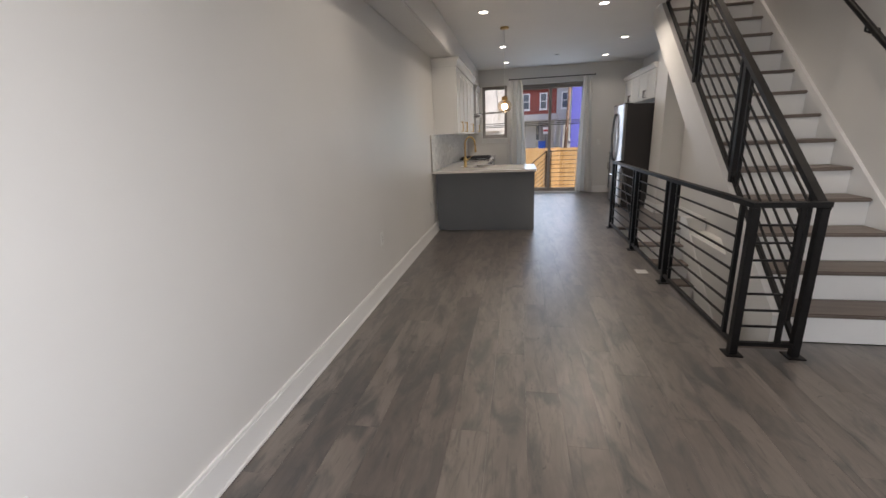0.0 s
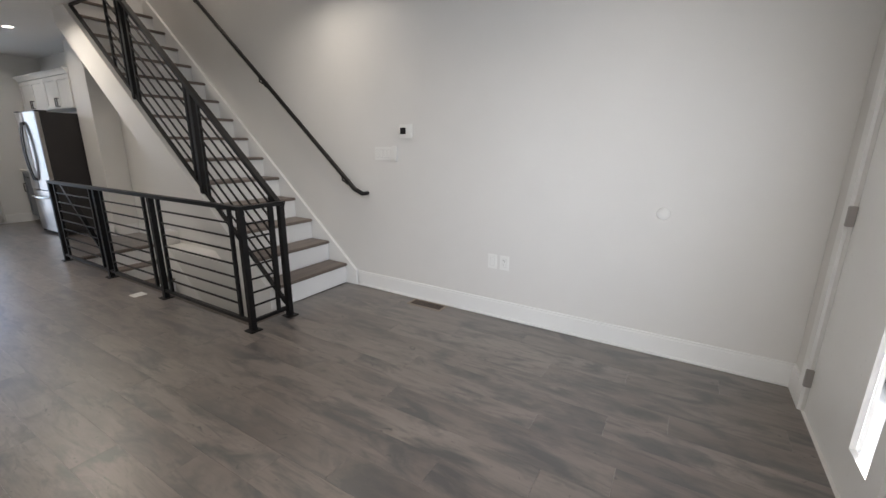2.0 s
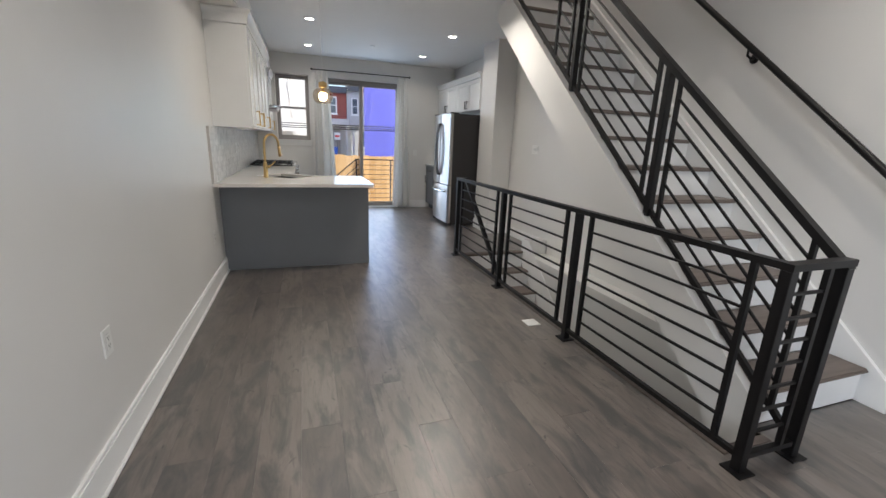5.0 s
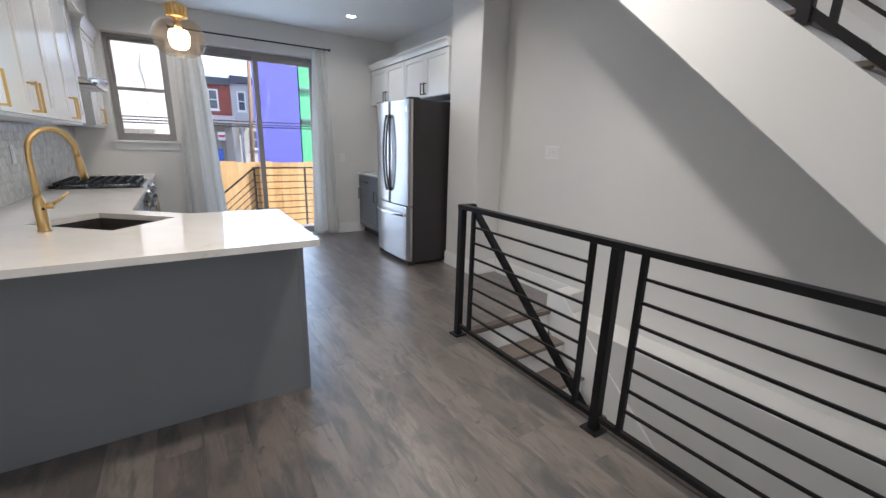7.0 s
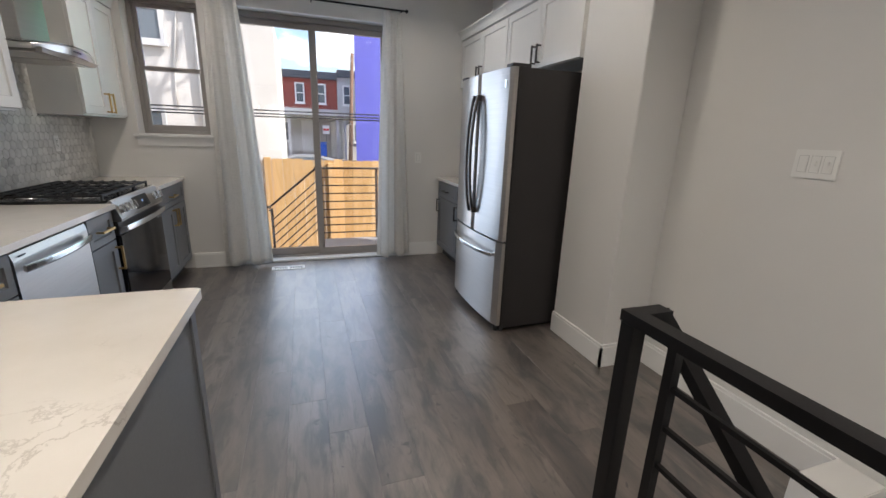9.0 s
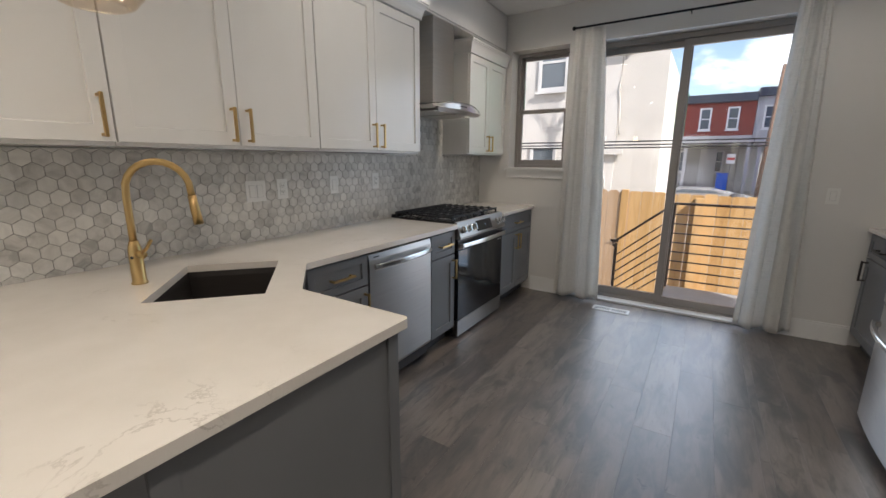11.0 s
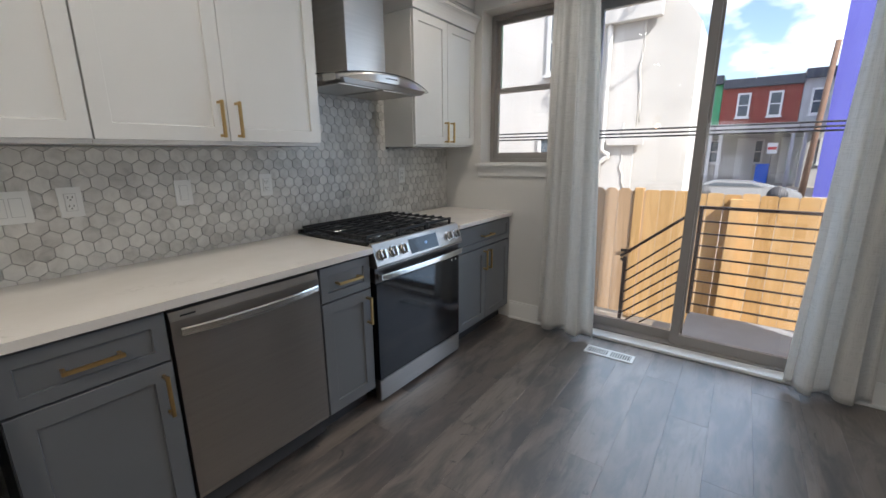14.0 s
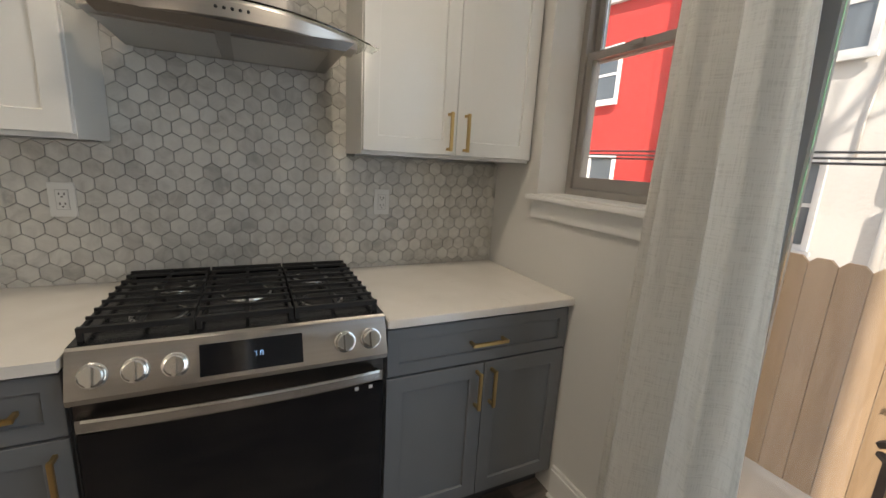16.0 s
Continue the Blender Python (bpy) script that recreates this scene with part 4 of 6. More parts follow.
def pull(parent, m, u, v, length, upright, material):
    """A square bar pull on two posts."""
    bm = bmesh.new()
    h = length / 2
    if upright:
        add_box(bm, u - 0.006, u + 0.006, 0.028, 0.040, v - h, v + h, 0.0015)
        for s in (-1, 1):
            add_box(bm, u - 0.005, u + 0.005, 0.0, 0.029, v + s * (h - 0.008) - 0.005, v + s * (h - 0.008) + 0.005)
    else:
        add_box(bm, u - h, u + h, 0.028, 0.040, v - 0.006, v + 0.006, 0.0015)
        for s in (-1, 1):
            add_box(bm, u + s * (h - 0.008) - 0.005, u + s * (h - 0.008) + 0.005, 0.0, 0.029, v - 0.005, v + 0.005)
    return lpart("handle", bm, m, material, parent, "brushed brass bar handle" if material is BRASS else "dark steel bar handle")


def shaker(parent, m, u0, u1, v0, v1, material, handle=None, hmat=None, name="door", rail=0.058, length=0.15):
    bm = bmesh.new()
    g = 0.0015
    u0, u1, v0, v1 = u0 + g, u1 - g, v0 + g, v1 - g

    def loop(du, n):
        return [bm.verts.new(p) for p in ((u0 + du, n, v0 + du), (u1 - du, n, v0 + du), (u1 - du, n, v1 - du), (u0 + du, n, v1 - du))]

    rings = [loop(0, 0.0), loop(0, 0.0185), loop(0.0015, 0.020), loop(rail - 0.001, 0.020), loop(rail, 0.0192), loop(rail + 0.002, 0.0105)]
    for A, B in zip(rings, rings[1:]):
        for k in range(4):
            bm.faces.new((A[k], A[(k + 1) % 4], B[(k + 1) % 4], B[k]))
    bm.faces.new(rings[0][::-1])
    bm.faces.new(rings[-1])
    d = lpart(name, bm, m, material, parent)
    if handle:
        u, v, upright = handle
        pull(d, m @ Matrix.Translation((0, 0.020, 0)), u, v, length, upright, hmat)
    return d


# counter
CT0, CT1 = 0.885, 0.915
a42 = radians(41)
uS, vS = Vector((math.cos(a42), -math.sin(a42))), Vector((math.sin(a42), math.cos(a42)))
cS = Vector((0.573, 5.898))
hole = [tuple(cS + uS * a + vS * b) for a, b in ((-0.25, -0.19), (0.25, -0.19), (0.25, 0.19), (-0.25, 0.19))]
outline = [(LWALL + 0.002, 5.0), (1.435, 5.0), (1.448, 5.013), (1.448, 5.97), (1.435, 5.983), (0.955, 5.983), (0.668, 6.235), (0.662, 6.25), (0.662, 7.608), (LWALL + 0.002, 7.608)]
worktop = prism("worktop", outline, CT0, CT1, QUARTZ, None, "", [hole])
tagged(worktop, "white quartz worktop with faint beige veins and overhang", "worktop")
tagged(box("worktop", LWALL + 0.002, 0.662, 8.415, BACK - 0.002, CT0, CT1, QUARTZ, None, 0.003), "short white quartz worktop beside the range", "worktop")

sink = thing("sink", (cS.x, cS.y, 0.66), "dark composite undermount sink set diagonally", "sink")
bm = bmesh.new()


def sq(a, b, z):
    return [bm.verts.new((*(cS + uS * (sa * a) + vS * (sb * b)), z)) for sa, sb in ((-1, -1), (1, -1), (1, 1), (-1, 1))]


loops = [sq(0.275, 0.215, 0.882), sq(0.255, 0.195, 0.884), sq(0.25, 0.19, 0.86), sq(0.243, 0.183, 0.70), sq(0.225, 0.165, 0.685)]
for A, B in zip(loops, loops[1:]):
    for k in range(4):
        bm.faces.new((A[k], A[(k + 1) % 4], B[(k + 1) % 4], B[k]))
bm.faces.new(loops[-1])
bowl = part("bowl", bm, SINKMAT, sink)
so = bowl.modifiers.new("thickness", "SOLIDIFY")
so.thickness, so.offset = 0.004, -1
lathe("drain", (cS.x, cS.y, 0.686), [(0.045, 0.0), (0.042, 0.004), (0.02, 0.001), (0.002, 0.001)], CHROME, sink, 20)

FX, FY = 0.383, 5.69
fau = thing("faucet", (FX, FY, CT1), "brushed gold pull-down gooseneck faucet", "faucet")
dv = Vector((vS.x, vS.y, 0))
b0 = Vector((FX, FY, 0))
lathe("base", (FX, FY, CT1), [(0.027, 0.0005), (0.027, 0.006), (0.0235, 0.010), (0.0225, 0.13), (0.019, 0.15), (0.0145, 0.165)], BRASS, fau, 20)
arc = [b0 + Vector((0, 0, z)) for z in (1.06, 1.15, 1.24)]
for k in range(1, 12):
    t = math.pi * k / 12 * 1.0
    arc.append(b0 + dv * (0.105 - 0.105 * math.cos(t)) + Vector((0, 0, 1.265 + 0.105 * math.sin(t))))
arc.append(b0 + dv * 0.212 + Vector((0, 0, 1.24)))
tube("neck", arc, 0.0125, BRASS, fau, 14)
tip = [b0 + dv * 0.211 + Vector((0, 0, 1.245)), b0 + dv * 0.216 + Vector((0, 0, 1.20)), b0 + dv * 0.224 + Vector((0, 0, 1.135))]
tube("spray_head", tip, [0.0145, 0.016, 0.0175], BRASS, fau, 16)
sd = Vector((dv.y, -dv.x, 0)) * 0.5 + dv * 0.6
sd.normalize()
tube("handle_hub", [b0 + Vector((0, 0, 1.03)) + sd * 0.015, b0 + Vector((0, 0, 1.03)) + sd * 0.048], 0.014, BRASS, fau, 14)
tube("lever", [b0 + Vector((0, 0, 1.035)) + sd * 0.042, b0 + Vector((0, 0, 1.06)) + sd * 0.075, b0 + Vector((0, 0, 1.09)) + sd * 0.105], [0.007, 0.0065, 0.006], BRASS, fau, 10)
tube("sensor", [b0 + Vector((0, 0, 1.02)) - Vector((-0.6, 0.8, 0)) * 0.0215, b0 + Vector((0, 0, 1.02)) - Vector((-0.6, 0.8, 0)) * 0.0235], 0.006, DARKSLOT, fau, 10)

# peninsula
pen = thing("peninsula_cabinet", (0.72, 5.6, 0), "grey painted kitchen peninsula with plain panels", "cabinet")
box("back_panel", LWALL + 0.001, 1.405, 5.285, 5.303, 0.0, CT0 - 0.001, CABGREY, pen, 0.001)
box("end_panel", 1.405, 1.425, 5.283, 5.945, 0.0, CT0 - 0.001, CABGREY, pen, 0.001)
box("corner_strip", 1.4255, 1.432, 5.283, 5.33, 0.0, CT0 - 0.001, CABGREY, pen, 0.001)
box("kitchen_side", 0.95, 1.404, 5.925, 5.945, 0.10, CT0 - 0.001, CABGREY, pen, 0.001)
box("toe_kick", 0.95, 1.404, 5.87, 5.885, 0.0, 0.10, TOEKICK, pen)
box("filler_strip", 1.4255, 1.432, 5.90, 5.945, 0.0, CT0 - 0.001, CABGREY, pen, 0.001)

# diagonal sink cabinet
dg = thing("sink_cabinet", (0.8, 6.08, 0), "grey painted diagonal corner sink cabinet", "cabinet")
p0, p1 = Vector((0.935, 5.963, 0)), Vector((0.655, 6.215, 0))
ud = (p1 - p0).normalized()
nd = Vector((ud.y, -ud.x, 0))
if nd.x < 0:
    nd = -nd
wd = (p1 - p0).length
MD = basis(p0 - nd * 0.026, ud, nd)
bm = bmesh.new()
add_box(bm, 0.0, wd, -0.015, -0.001, 0.10, CT0 - 0.001)
lpart("body", bm, MD, CABGREY, dg)
shaker(dg, MD, 0.01, wd - 0.01, 0.70, 0.872, CABGREY, None, None, "false_front", 0.045)
shaker(dg, MD, 0.01, wd - 0.01, 0.112, 0.690, CABGREY, (wd - 0.045, 0.60, True), BRASS)
bm = bmesh.new()
add_box(bm, 0.0, wd, -0.075, -0.06, 0.0, 0.099)
lpart("toe_kick", bm, MD, TOEKICK, dg)

ML = basis((0.618, 0, 0), (0, 1, 0), (1, 0, 0))


def base_cabinet(y0, y1, drawer, doors, label, hmat):
    c = thing("base_cabinet", (0.3, (y0 + y1) / 2, 0), label, "cabinet", "grey base cabinets")
    box("body", 0.02, 0.617, y0 + 0.001, y1 - 0.001, 0.10, CT0 - 0.001, CABGREY, c)
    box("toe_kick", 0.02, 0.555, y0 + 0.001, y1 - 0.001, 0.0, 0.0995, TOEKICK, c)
    v = 0.112
    top = 0.872
    if drawer:
        shaker(c, ML, y0 + 0.002, y1 - 0.002, 0.70, top, CABGREY, ((y0 + y1) / 2, 0.785, False), hmat, "drawer_front", 0.042)
        top = 0.695
    if doors == 1:
        shaker(c, ML, y0 + 0.002, y1 - 0.002, v, top, CABGREY, (y1 - 0.035, top - 0.11, True), hmat)
    else:
        mid = (y0 + y1) / 2
        shaker(c, ML, y0 + 0.002, mid, v, top, CABGREY, (mid - 0.032, top - 0.10, True), hmat)
        shaker(c, ML, mid, y1 - 0.002, v, top, CABGREY, (mid + 0.032, top - 0.10, True), hmat)
    return c


base_cabinet(6.255, 6.668, True, 1, "grey shaker base cabinet with drawer and brass handles", BRASS)
base_cabinet(7.290, 7.606, True, 1, "narrow grey shaker base cabinet beside the range", BRASS)
base_cabinet(8.418, BACK - 0.003, True, 2, "grey shaker base cabinet with two doors by the window", BRASS)

# dishwasher
dw = thing("dishwasher", (0.3, 6.98, 0), "stainless steel dishwasher with curved bar handle", "dishwasher")
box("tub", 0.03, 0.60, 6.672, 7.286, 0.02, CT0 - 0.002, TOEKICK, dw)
bm = bmesh.new()
prof = [(0.605, 0.11), (0.632, 0.11), (0.640, 0.13), (0.640, 0.83), (0.632, 0.862), (0.605, 0.868)]
for_y = (6.677, 7.281)
lo = [bm.verts.new((x, for_y[0], z)) for x, z in prof]
hi = [bm.verts.new((x, for_y[1], z)) for x, z in prof]
for k in range(len(prof)):
    bm.faces.new((lo[k], lo[(k + 1) % len(prof)], hi[(k + 1) % len(prof)], hi[k]))
bm.faces.new(lo[::-1])
bm.faces.new(hi)
ddoor = part("door", bm, STEELDIM, dw)
hp = [(0.640 + 0.048 * math.sin(math.pi * (0.06 + 0.88 * k / 12)) ** 0.5, 6.70 + 0.558 * k / 12, 0.795) for k in range(13)]
bm = bmesh.new()
add_sweep(bm, hp, 0.013, 0.030)
part("handle", bm, CHROME, ddoor, "curved polished steel handle")
box("vent_slot", 0.6405, 0.642, 6.71, 6.76, 0.842, 0.848, DARKSLOT, ddoor)
box("toe_panel", 0.555, 0.57, 6.677, 7.281, 0.01, 0.10, TOEKICK, dw)

# range
RY0, RY1 = 7.617, 8.408
rg = thing("gas_range", (0.33, 8.01, 0), "stainless steel slide-in gas range with black oven door", "range")
box("body", 0.03, 0.628, RY0 + 0.002, RY1 - 0.002, 0.055, 0.895, ENAMEL, rg)
box("cooktop", 0.03, 0.640, RY0 - 0.004, RY1 + 0.004, 0.917, 0.930, ENAMEL, rg, 0.004)
box("back_trim", 0.030, 0.06, RY0, RY1, 0.9305, 0.944, ENAMEL, rg, 0.003)
panel = [(0.628, 0.80), (0.690, 0.80), (0.694, 0.815), (0.655, 0.925), (0.645, 0.931), (0.628, 0.916)]
cp = prism("control_panel", [(y, z) for y, z in panel], RY0, RY1, STEELDIM, rg, axis="y")
pn = Vector((0.110, 0, 0.039)).normalized()
pu = Vector((-0.039, 0, 0.110)).normalized()
pc = Vector((0.6755, 0, 0.866))
MP = Matrix.Identity(4)
for i in range(3):
    MP[i][0], MP[i][1], MP[i][2], MP[i][3] = (0, 1, 0)[i], pn[i], pu[i], pc[i]
for y in (7.672, 7.757, 7.842, 8.277, 8.356):
    bm = bmesh.new()
    add_tube(bm, [(y, 0.0, 0), (y, 0.006, 0), (y, 0.007, 0), (y, 0.022, 0), (y, 0.024, 0)], [0.032, 0.032, 0.028, 0.026, 0.022], 20)
    add_box(bm, y - 0.0055, y + 0.0055, 0.0245, 0.036, -0.024, 0.024, 0.001)
    lpart("knob", bm, MP, CHROME, rg, "", False)
bm = bmesh.new()
add_box(bm, 7.895, 8.155, 0.0, 0.0025, -0.042, 0.042)
disp = lpart("display", bm, MP, BLACKGLASS, rg, "black glass touch display")
bm = bmesh.new()
for dx, segs in ((0.0, "abc"), (0.016, "bc"), (0.026, "abcf")):
    x0, s = 8.02 + dx, 0.0045
    for sg in segs:
        if sg == "a":
            add_box(bm, x0, x0 + 0.008, 0.0026, 0.0032, 0.010, 0.0115)
        if sg == "b":
            add_box(bm, x0 + 0.0075, x0 + 0.009, 0.0026, 0.0032, 0.001, 0.0098)
        if sg == "c":
            add_box(bm, x0 + 0.0075, x0 + 0.009, 0.0026, 0.0032, -0.009, -0.0002)
        if sg == "f":
            add_box(bm, x0 - 0.001, x0 + 0.0005, 0.0026, 0.0032, 0.001, 0.0098)
bmesh.ops.scale(bm, vec=(0.62, 1.0, 0.62), space=Matrix.Translation((-8.04, 0, 0)), verts=bm.verts)
lpart("clock_digits", bm, MP, DISPLAY, disp, "glowing blue clock digits")
box("upper_trim", 0.629, 0.668, RY0 + 0.004, RY1 - 0.004, 0.716, 0.797, BRONZE, rg, 0.003)
od = box("oven_door", 0.629, 0.672, RY0 + 0.004, RY1 - 0.004, 0.150, 0.712, BLACKGLASS, rg, 0.004, "black glass oven door")
hp = [(0.690 + 0.030 * math.sin(math.pi * (0.08 + 0.84 * k / 14)) ** 0.6, RY0 + 0.03 + (RY1 - RY0 - 0.06) * k / 14, 0.752) for k in range(15)]
bm = bmesh.new()
add_sweep(bm, hp, 0.014, 0.034)
for e in (hp[0], hp[-1]):
    add_box(bm, 0.668, e[0] + 0.004, e[1] - 0.012, e[1] + 0.012, 0.735, 0.769)
part("handle", bm, CHROME, rg, "curved stainless oven handle")
box("drawer", 0.629, 0.672, RY0 + 0.004, RY1 - 0.004, 0.022, 0.145, STEELDIM, rg, 0.003, "stainless storage drawer")
for x in (0.08, 0.60):
    for y in (RY0 + 0.05, RY1 - 0.05):
        tube("foot", [(x, y, 0.0), (x, y, 0.056)], 0.016, TOEKICK, rg, 10)
for y in (8.31, 8.355):
    bm = bmesh.new()
    add_box(bm, 0.6725, 0.673, y, y + 0.012, 0.690, 0.702)
    part("sticker", bm, PLASTIC, od)
# burners and grates
for bx, by, br in ((0.19, 7.78, 0.038), (0.47, 7.78, 0.048), (0.33, 8.01, 0.055), (0.19, 8.24, 0.04), (0.47, 8.24, 0.045)):
    lathe("burner", (bx, by, 0.9305), [(br + 0.012, 0.0), (br + 0.010, 0.010), (br, 0.012), (br, 0.020), (br - 0.006, 0.024), (0.002, 0.024)], CASTIRON, rg, 20)
    lathe("burner_ring", (bx, by, 0.9305), [(br + 0.028, 0.0), (br + 0.027, 0.007), (br + 0.016, 0.009), (br + 0.013, 0.0)], CHROME, rg, 20, False)
third = (RY1 - RY0 - 0.02) / 3
for k in range(3):
    y0, y1 = RY0 + 0.012 + third * k, RY0 + 0.006 + third * (k + 1)
    bm = bmesh.new()
    gz = 0.966
    for x in (0.07, 0.605):
        add_box(bm, x - 0.007, x + 0.007, y0, y1, gz - 0.014, gz)
    for y in (y0 + 0.006, y1 - 0.006):
        add_box(bm, 0.0775, 0.5975, y - 0.004, y + 0.004, gz - 0.016, gz - 0.005)
    for j in range(1, 8):
        x = 0.07 + 0.535 * j / 8
        add_box(bm, x - 0.004, x + 0.004, y0 + 0.001, y1 - 0.001, gz - 0.0045, gz + 0.004)
    ym = (y0 + y1) / 2
    add_box(bm, 0.0775, 0.5975, ym - 0.005, ym + 0.005, gz - 0.0135, gz - 0.0055)
    for x in (0.07, 0.605):
        for y in (y0 + 0.006, y1 - 0.006):
            add_box(bm, x - 0.006, x + 0.006, y - 0.006, y + 0.006, 0.9305, gz - 0.0145)
    part("grate", bm, CASTIRON, rg, "black cast iron grate")

rg.location.x -= 0.013

# upper cabinets
UZ0, UZ1 = 1.424, 2.335


COVE = [(0.003, 0.0), (0.010, 0.004), (0.012, 0.14), (0.015, 0.30), (0.021, 0.46), (0.030, 0.61), (0.040, 0.72), (0.045, 0.75), (0.045, 0.80), (0.051, 0.82), (0.051, 1.0)]


def crown(c, x0, x1, y0, y1, z0, z1, ends, side=1):
    """A coved crown along the front, returned at each named end; side -1 faces the other way."""
    bm = bmesh.new()
    loops = []
    for d, f in COVE:
        z = z0 + 0.0005 + (z1 - z0 - 0.001) * f
        ya, yb = y0 - (d if "a" in ends else 0.0), y1 + (d if "b" in ends else 0.0)
        loops.append([bm.verts.new(p) for p in ((x0, ya, z), (x1 + side * d, ya, z), (x1 + side * d, yb, z), (x0, yb, z))])
    for A, B in zip(loops, loops[1:]):
        for k in range(4):
            bm.faces.new((A[k], A[(k + 1) % 4], B[(k + 1) % 4], B[k]))
    bm.faces.new(loops[0][::-1])
    bm.faces.new(loops[-1])
    part("crown", bm, CABWHITE, c)


def wall_cabinet(y0, y1, x1, z0, z1, zc, doors, label, ends, m):
    c = thing("wall_cabinet", (0.15, (y0 + y1) / 2, z0), label, "cabinet", "white wall cabinets")
    box("body", LWALL + 0.001, x1 - 0.021, y0, y1, z0, z1, CABWHITE, c, 0.001)
    for a, b, hy in doors:
        shaker(c, m, a, b, z0 + 0.013, z1 - 0.004, CABWHITE, (hy, z0 + 0.105, True), BRASS)
    crown(c, LWALL + 0.001, x1, y0, y1, z1, zc, ends)
    return c


MU = basis((0.312, 0, 0), (0, 1, 0), (1, 0, 0))
wall_cabinet(5.32, 5.709, 0.332, UZ0, UZ1, 2.453, [(5.322, 5.708, 5.67)], "white shaker wall cabinet with one door and brass handle", "a", MU)
wall_cabinet(5.711, 6.649, 0.332, UZ0, UZ1, 2.453, [(5.712, 6.185, 6.15), (6.185, 6.648, 6.225)], "white shaker wall cabinet with two doors and brass handles", "", MU)
wall_cabinet(6.651, 7.600, 0.332, UZ0, UZ1, 2.453, [(6.652, 7.12, 7.083), (7.12, 7.598, 7.158)], "white shaker wall cabinet with two doors beside the hood", "b", MU)
MU2 = basis((0.272, 0, 0), (0, 1, 0), (1, 0, 0))
wall_cabinet(8.415, BACK - 0.012, 0.292, 1.43, 2.30, 2.41, [(8.417, 8.80, 8.763), (8.80, BACK - 0.014, 8.838)], "white shaker wall cabinet with two doors by the window", "a", MU2)

# hood
hd = thing("range_hood", (0.2, 8.01, 1.74), "stainless chimney range hood with curved glass canopy", "range hood")
box("chimney", 0.005, 0.272, 7.855, 8.165, 1.83, 2.453, STEEL, hd, 0.002)


def hood_arch(s):
    """Front edge of the arched canopy at -1 to 1 across: depth and height."""
    return 0.472 - 0.085 * s * s, 1.822 - 0.046 * s * s


def arched(name, half, section, material, label, n=28):
    """A curved band across the hood; section gives the ring of (x, z) at each place."""
    bm = bmesh.new()
    rows = []
    for i in range(n + 1):
        s = -1 + 2 * i / n
        rows.append([bm.verts.new((x, 8.012 + half * s, z)) for x, z in section(s)])
    m = len(rows[0])
    for A, B in zip(rows, rows[1:]):
        for k in range(m):
            bm.faces.new((A[k], A[(k + 1) % m], B[(k + 1) % m], B[k]))
    bm.faces.new(rows[0])
    bm.faces.new(rows[-1][::-1])
    return part(name, bm, material, hd, label, False)


def glass_section(s):
    x, z = hood_arch(s)
    return [(0.20, z + 0.014), (x, z), (x, z - 0.006), (0.20, z + 0.008)]


def band_section(s):
    x, z = hood_arch(s * 0.83)
    drop = 0.052 - 0.018 * s * s
    return [(0.30, z + 0.003), (x - 0.014, z - 0.0065), (x - 0.010, z - 0.012), (x - 0.010, z - drop), (x - 0.016, z - drop - 0.003), (0.30, z - drop - 0.003)]


arched("glass_canopy", 0.432, glass_section, HOODGLASS, "curved glass canopy edge").visible_shadow = False
arched("front_band", 0.355, band_section, STEEL, "curved stainless front band")
bm = bmesh.new()
low = [bm.verts.new(p) for p in ((0.014, 7.70, 1.742), (0.425, 7.70, 1.742), (0.425, 8.325, 1.742), (0.014, 8.325, 1.742))]
mid = [bm.verts.new(p) for p in ((0.014, 7.675, 1.766), (0.440, 7.675, 1.766), (0.440, 8.35, 1.766), (0.014, 8.35, 1.766))]
top = [bm.verts.new(p) for p in ((0.014, 7.84, 1.829), (0.285, 7.84, 1.829), (0.285, 8.18, 1.829), (0.014, 8.18, 1.829))]
for A, B in ((low, mid), (mid, top)):
    for k in range(4):
        bm.faces.new((A[k], A[(k + 1) % 4], B[(k + 1) % 4], B[k]))
bm.faces.new(low[::-1])
bm.faces.new(top)
part("body", bm, STEELDIM, hd)
for k in range(5):
    y = 7.97 + 0.02 * k
    tube("button", [(0.458, y, 1.793), (0.4655, y, 1.793)], 0.0045, DARKSLOT, hd, 8)
for y in (7.82, 8.14):
    box("filter", 0.06, 0.40, y - 0.14, y + 0.14, 1.7375, 1.7415, STEEL, hd, 0.001)

# refrigerator
fr = thing("refrigerator", (3.3, 7.50, 0), "stainless french-door refrigerator with dark grey sides", "refrigerator")
F0, F1, FXF = 7.10, 7.985, 2.975
box("body", FXF + 0.075, 3.74, F0, F1, 0.03, 1.80, FRIDGESIDE, fr, 0.006)
box("hinge_cover", FXF + 0.03, FXF + 0.16, F0 + 0.01, F0 + 0.10, 1.8005, 1.822, FRIDGESIDE, fr, 0.004)
box("hinge_cover", FXF + 0.03, FXF + 0.16, F1 - 0.10, F1 - 0.01, 1.8005, 1.822, FRIDGESIDE, fr, 0.004)


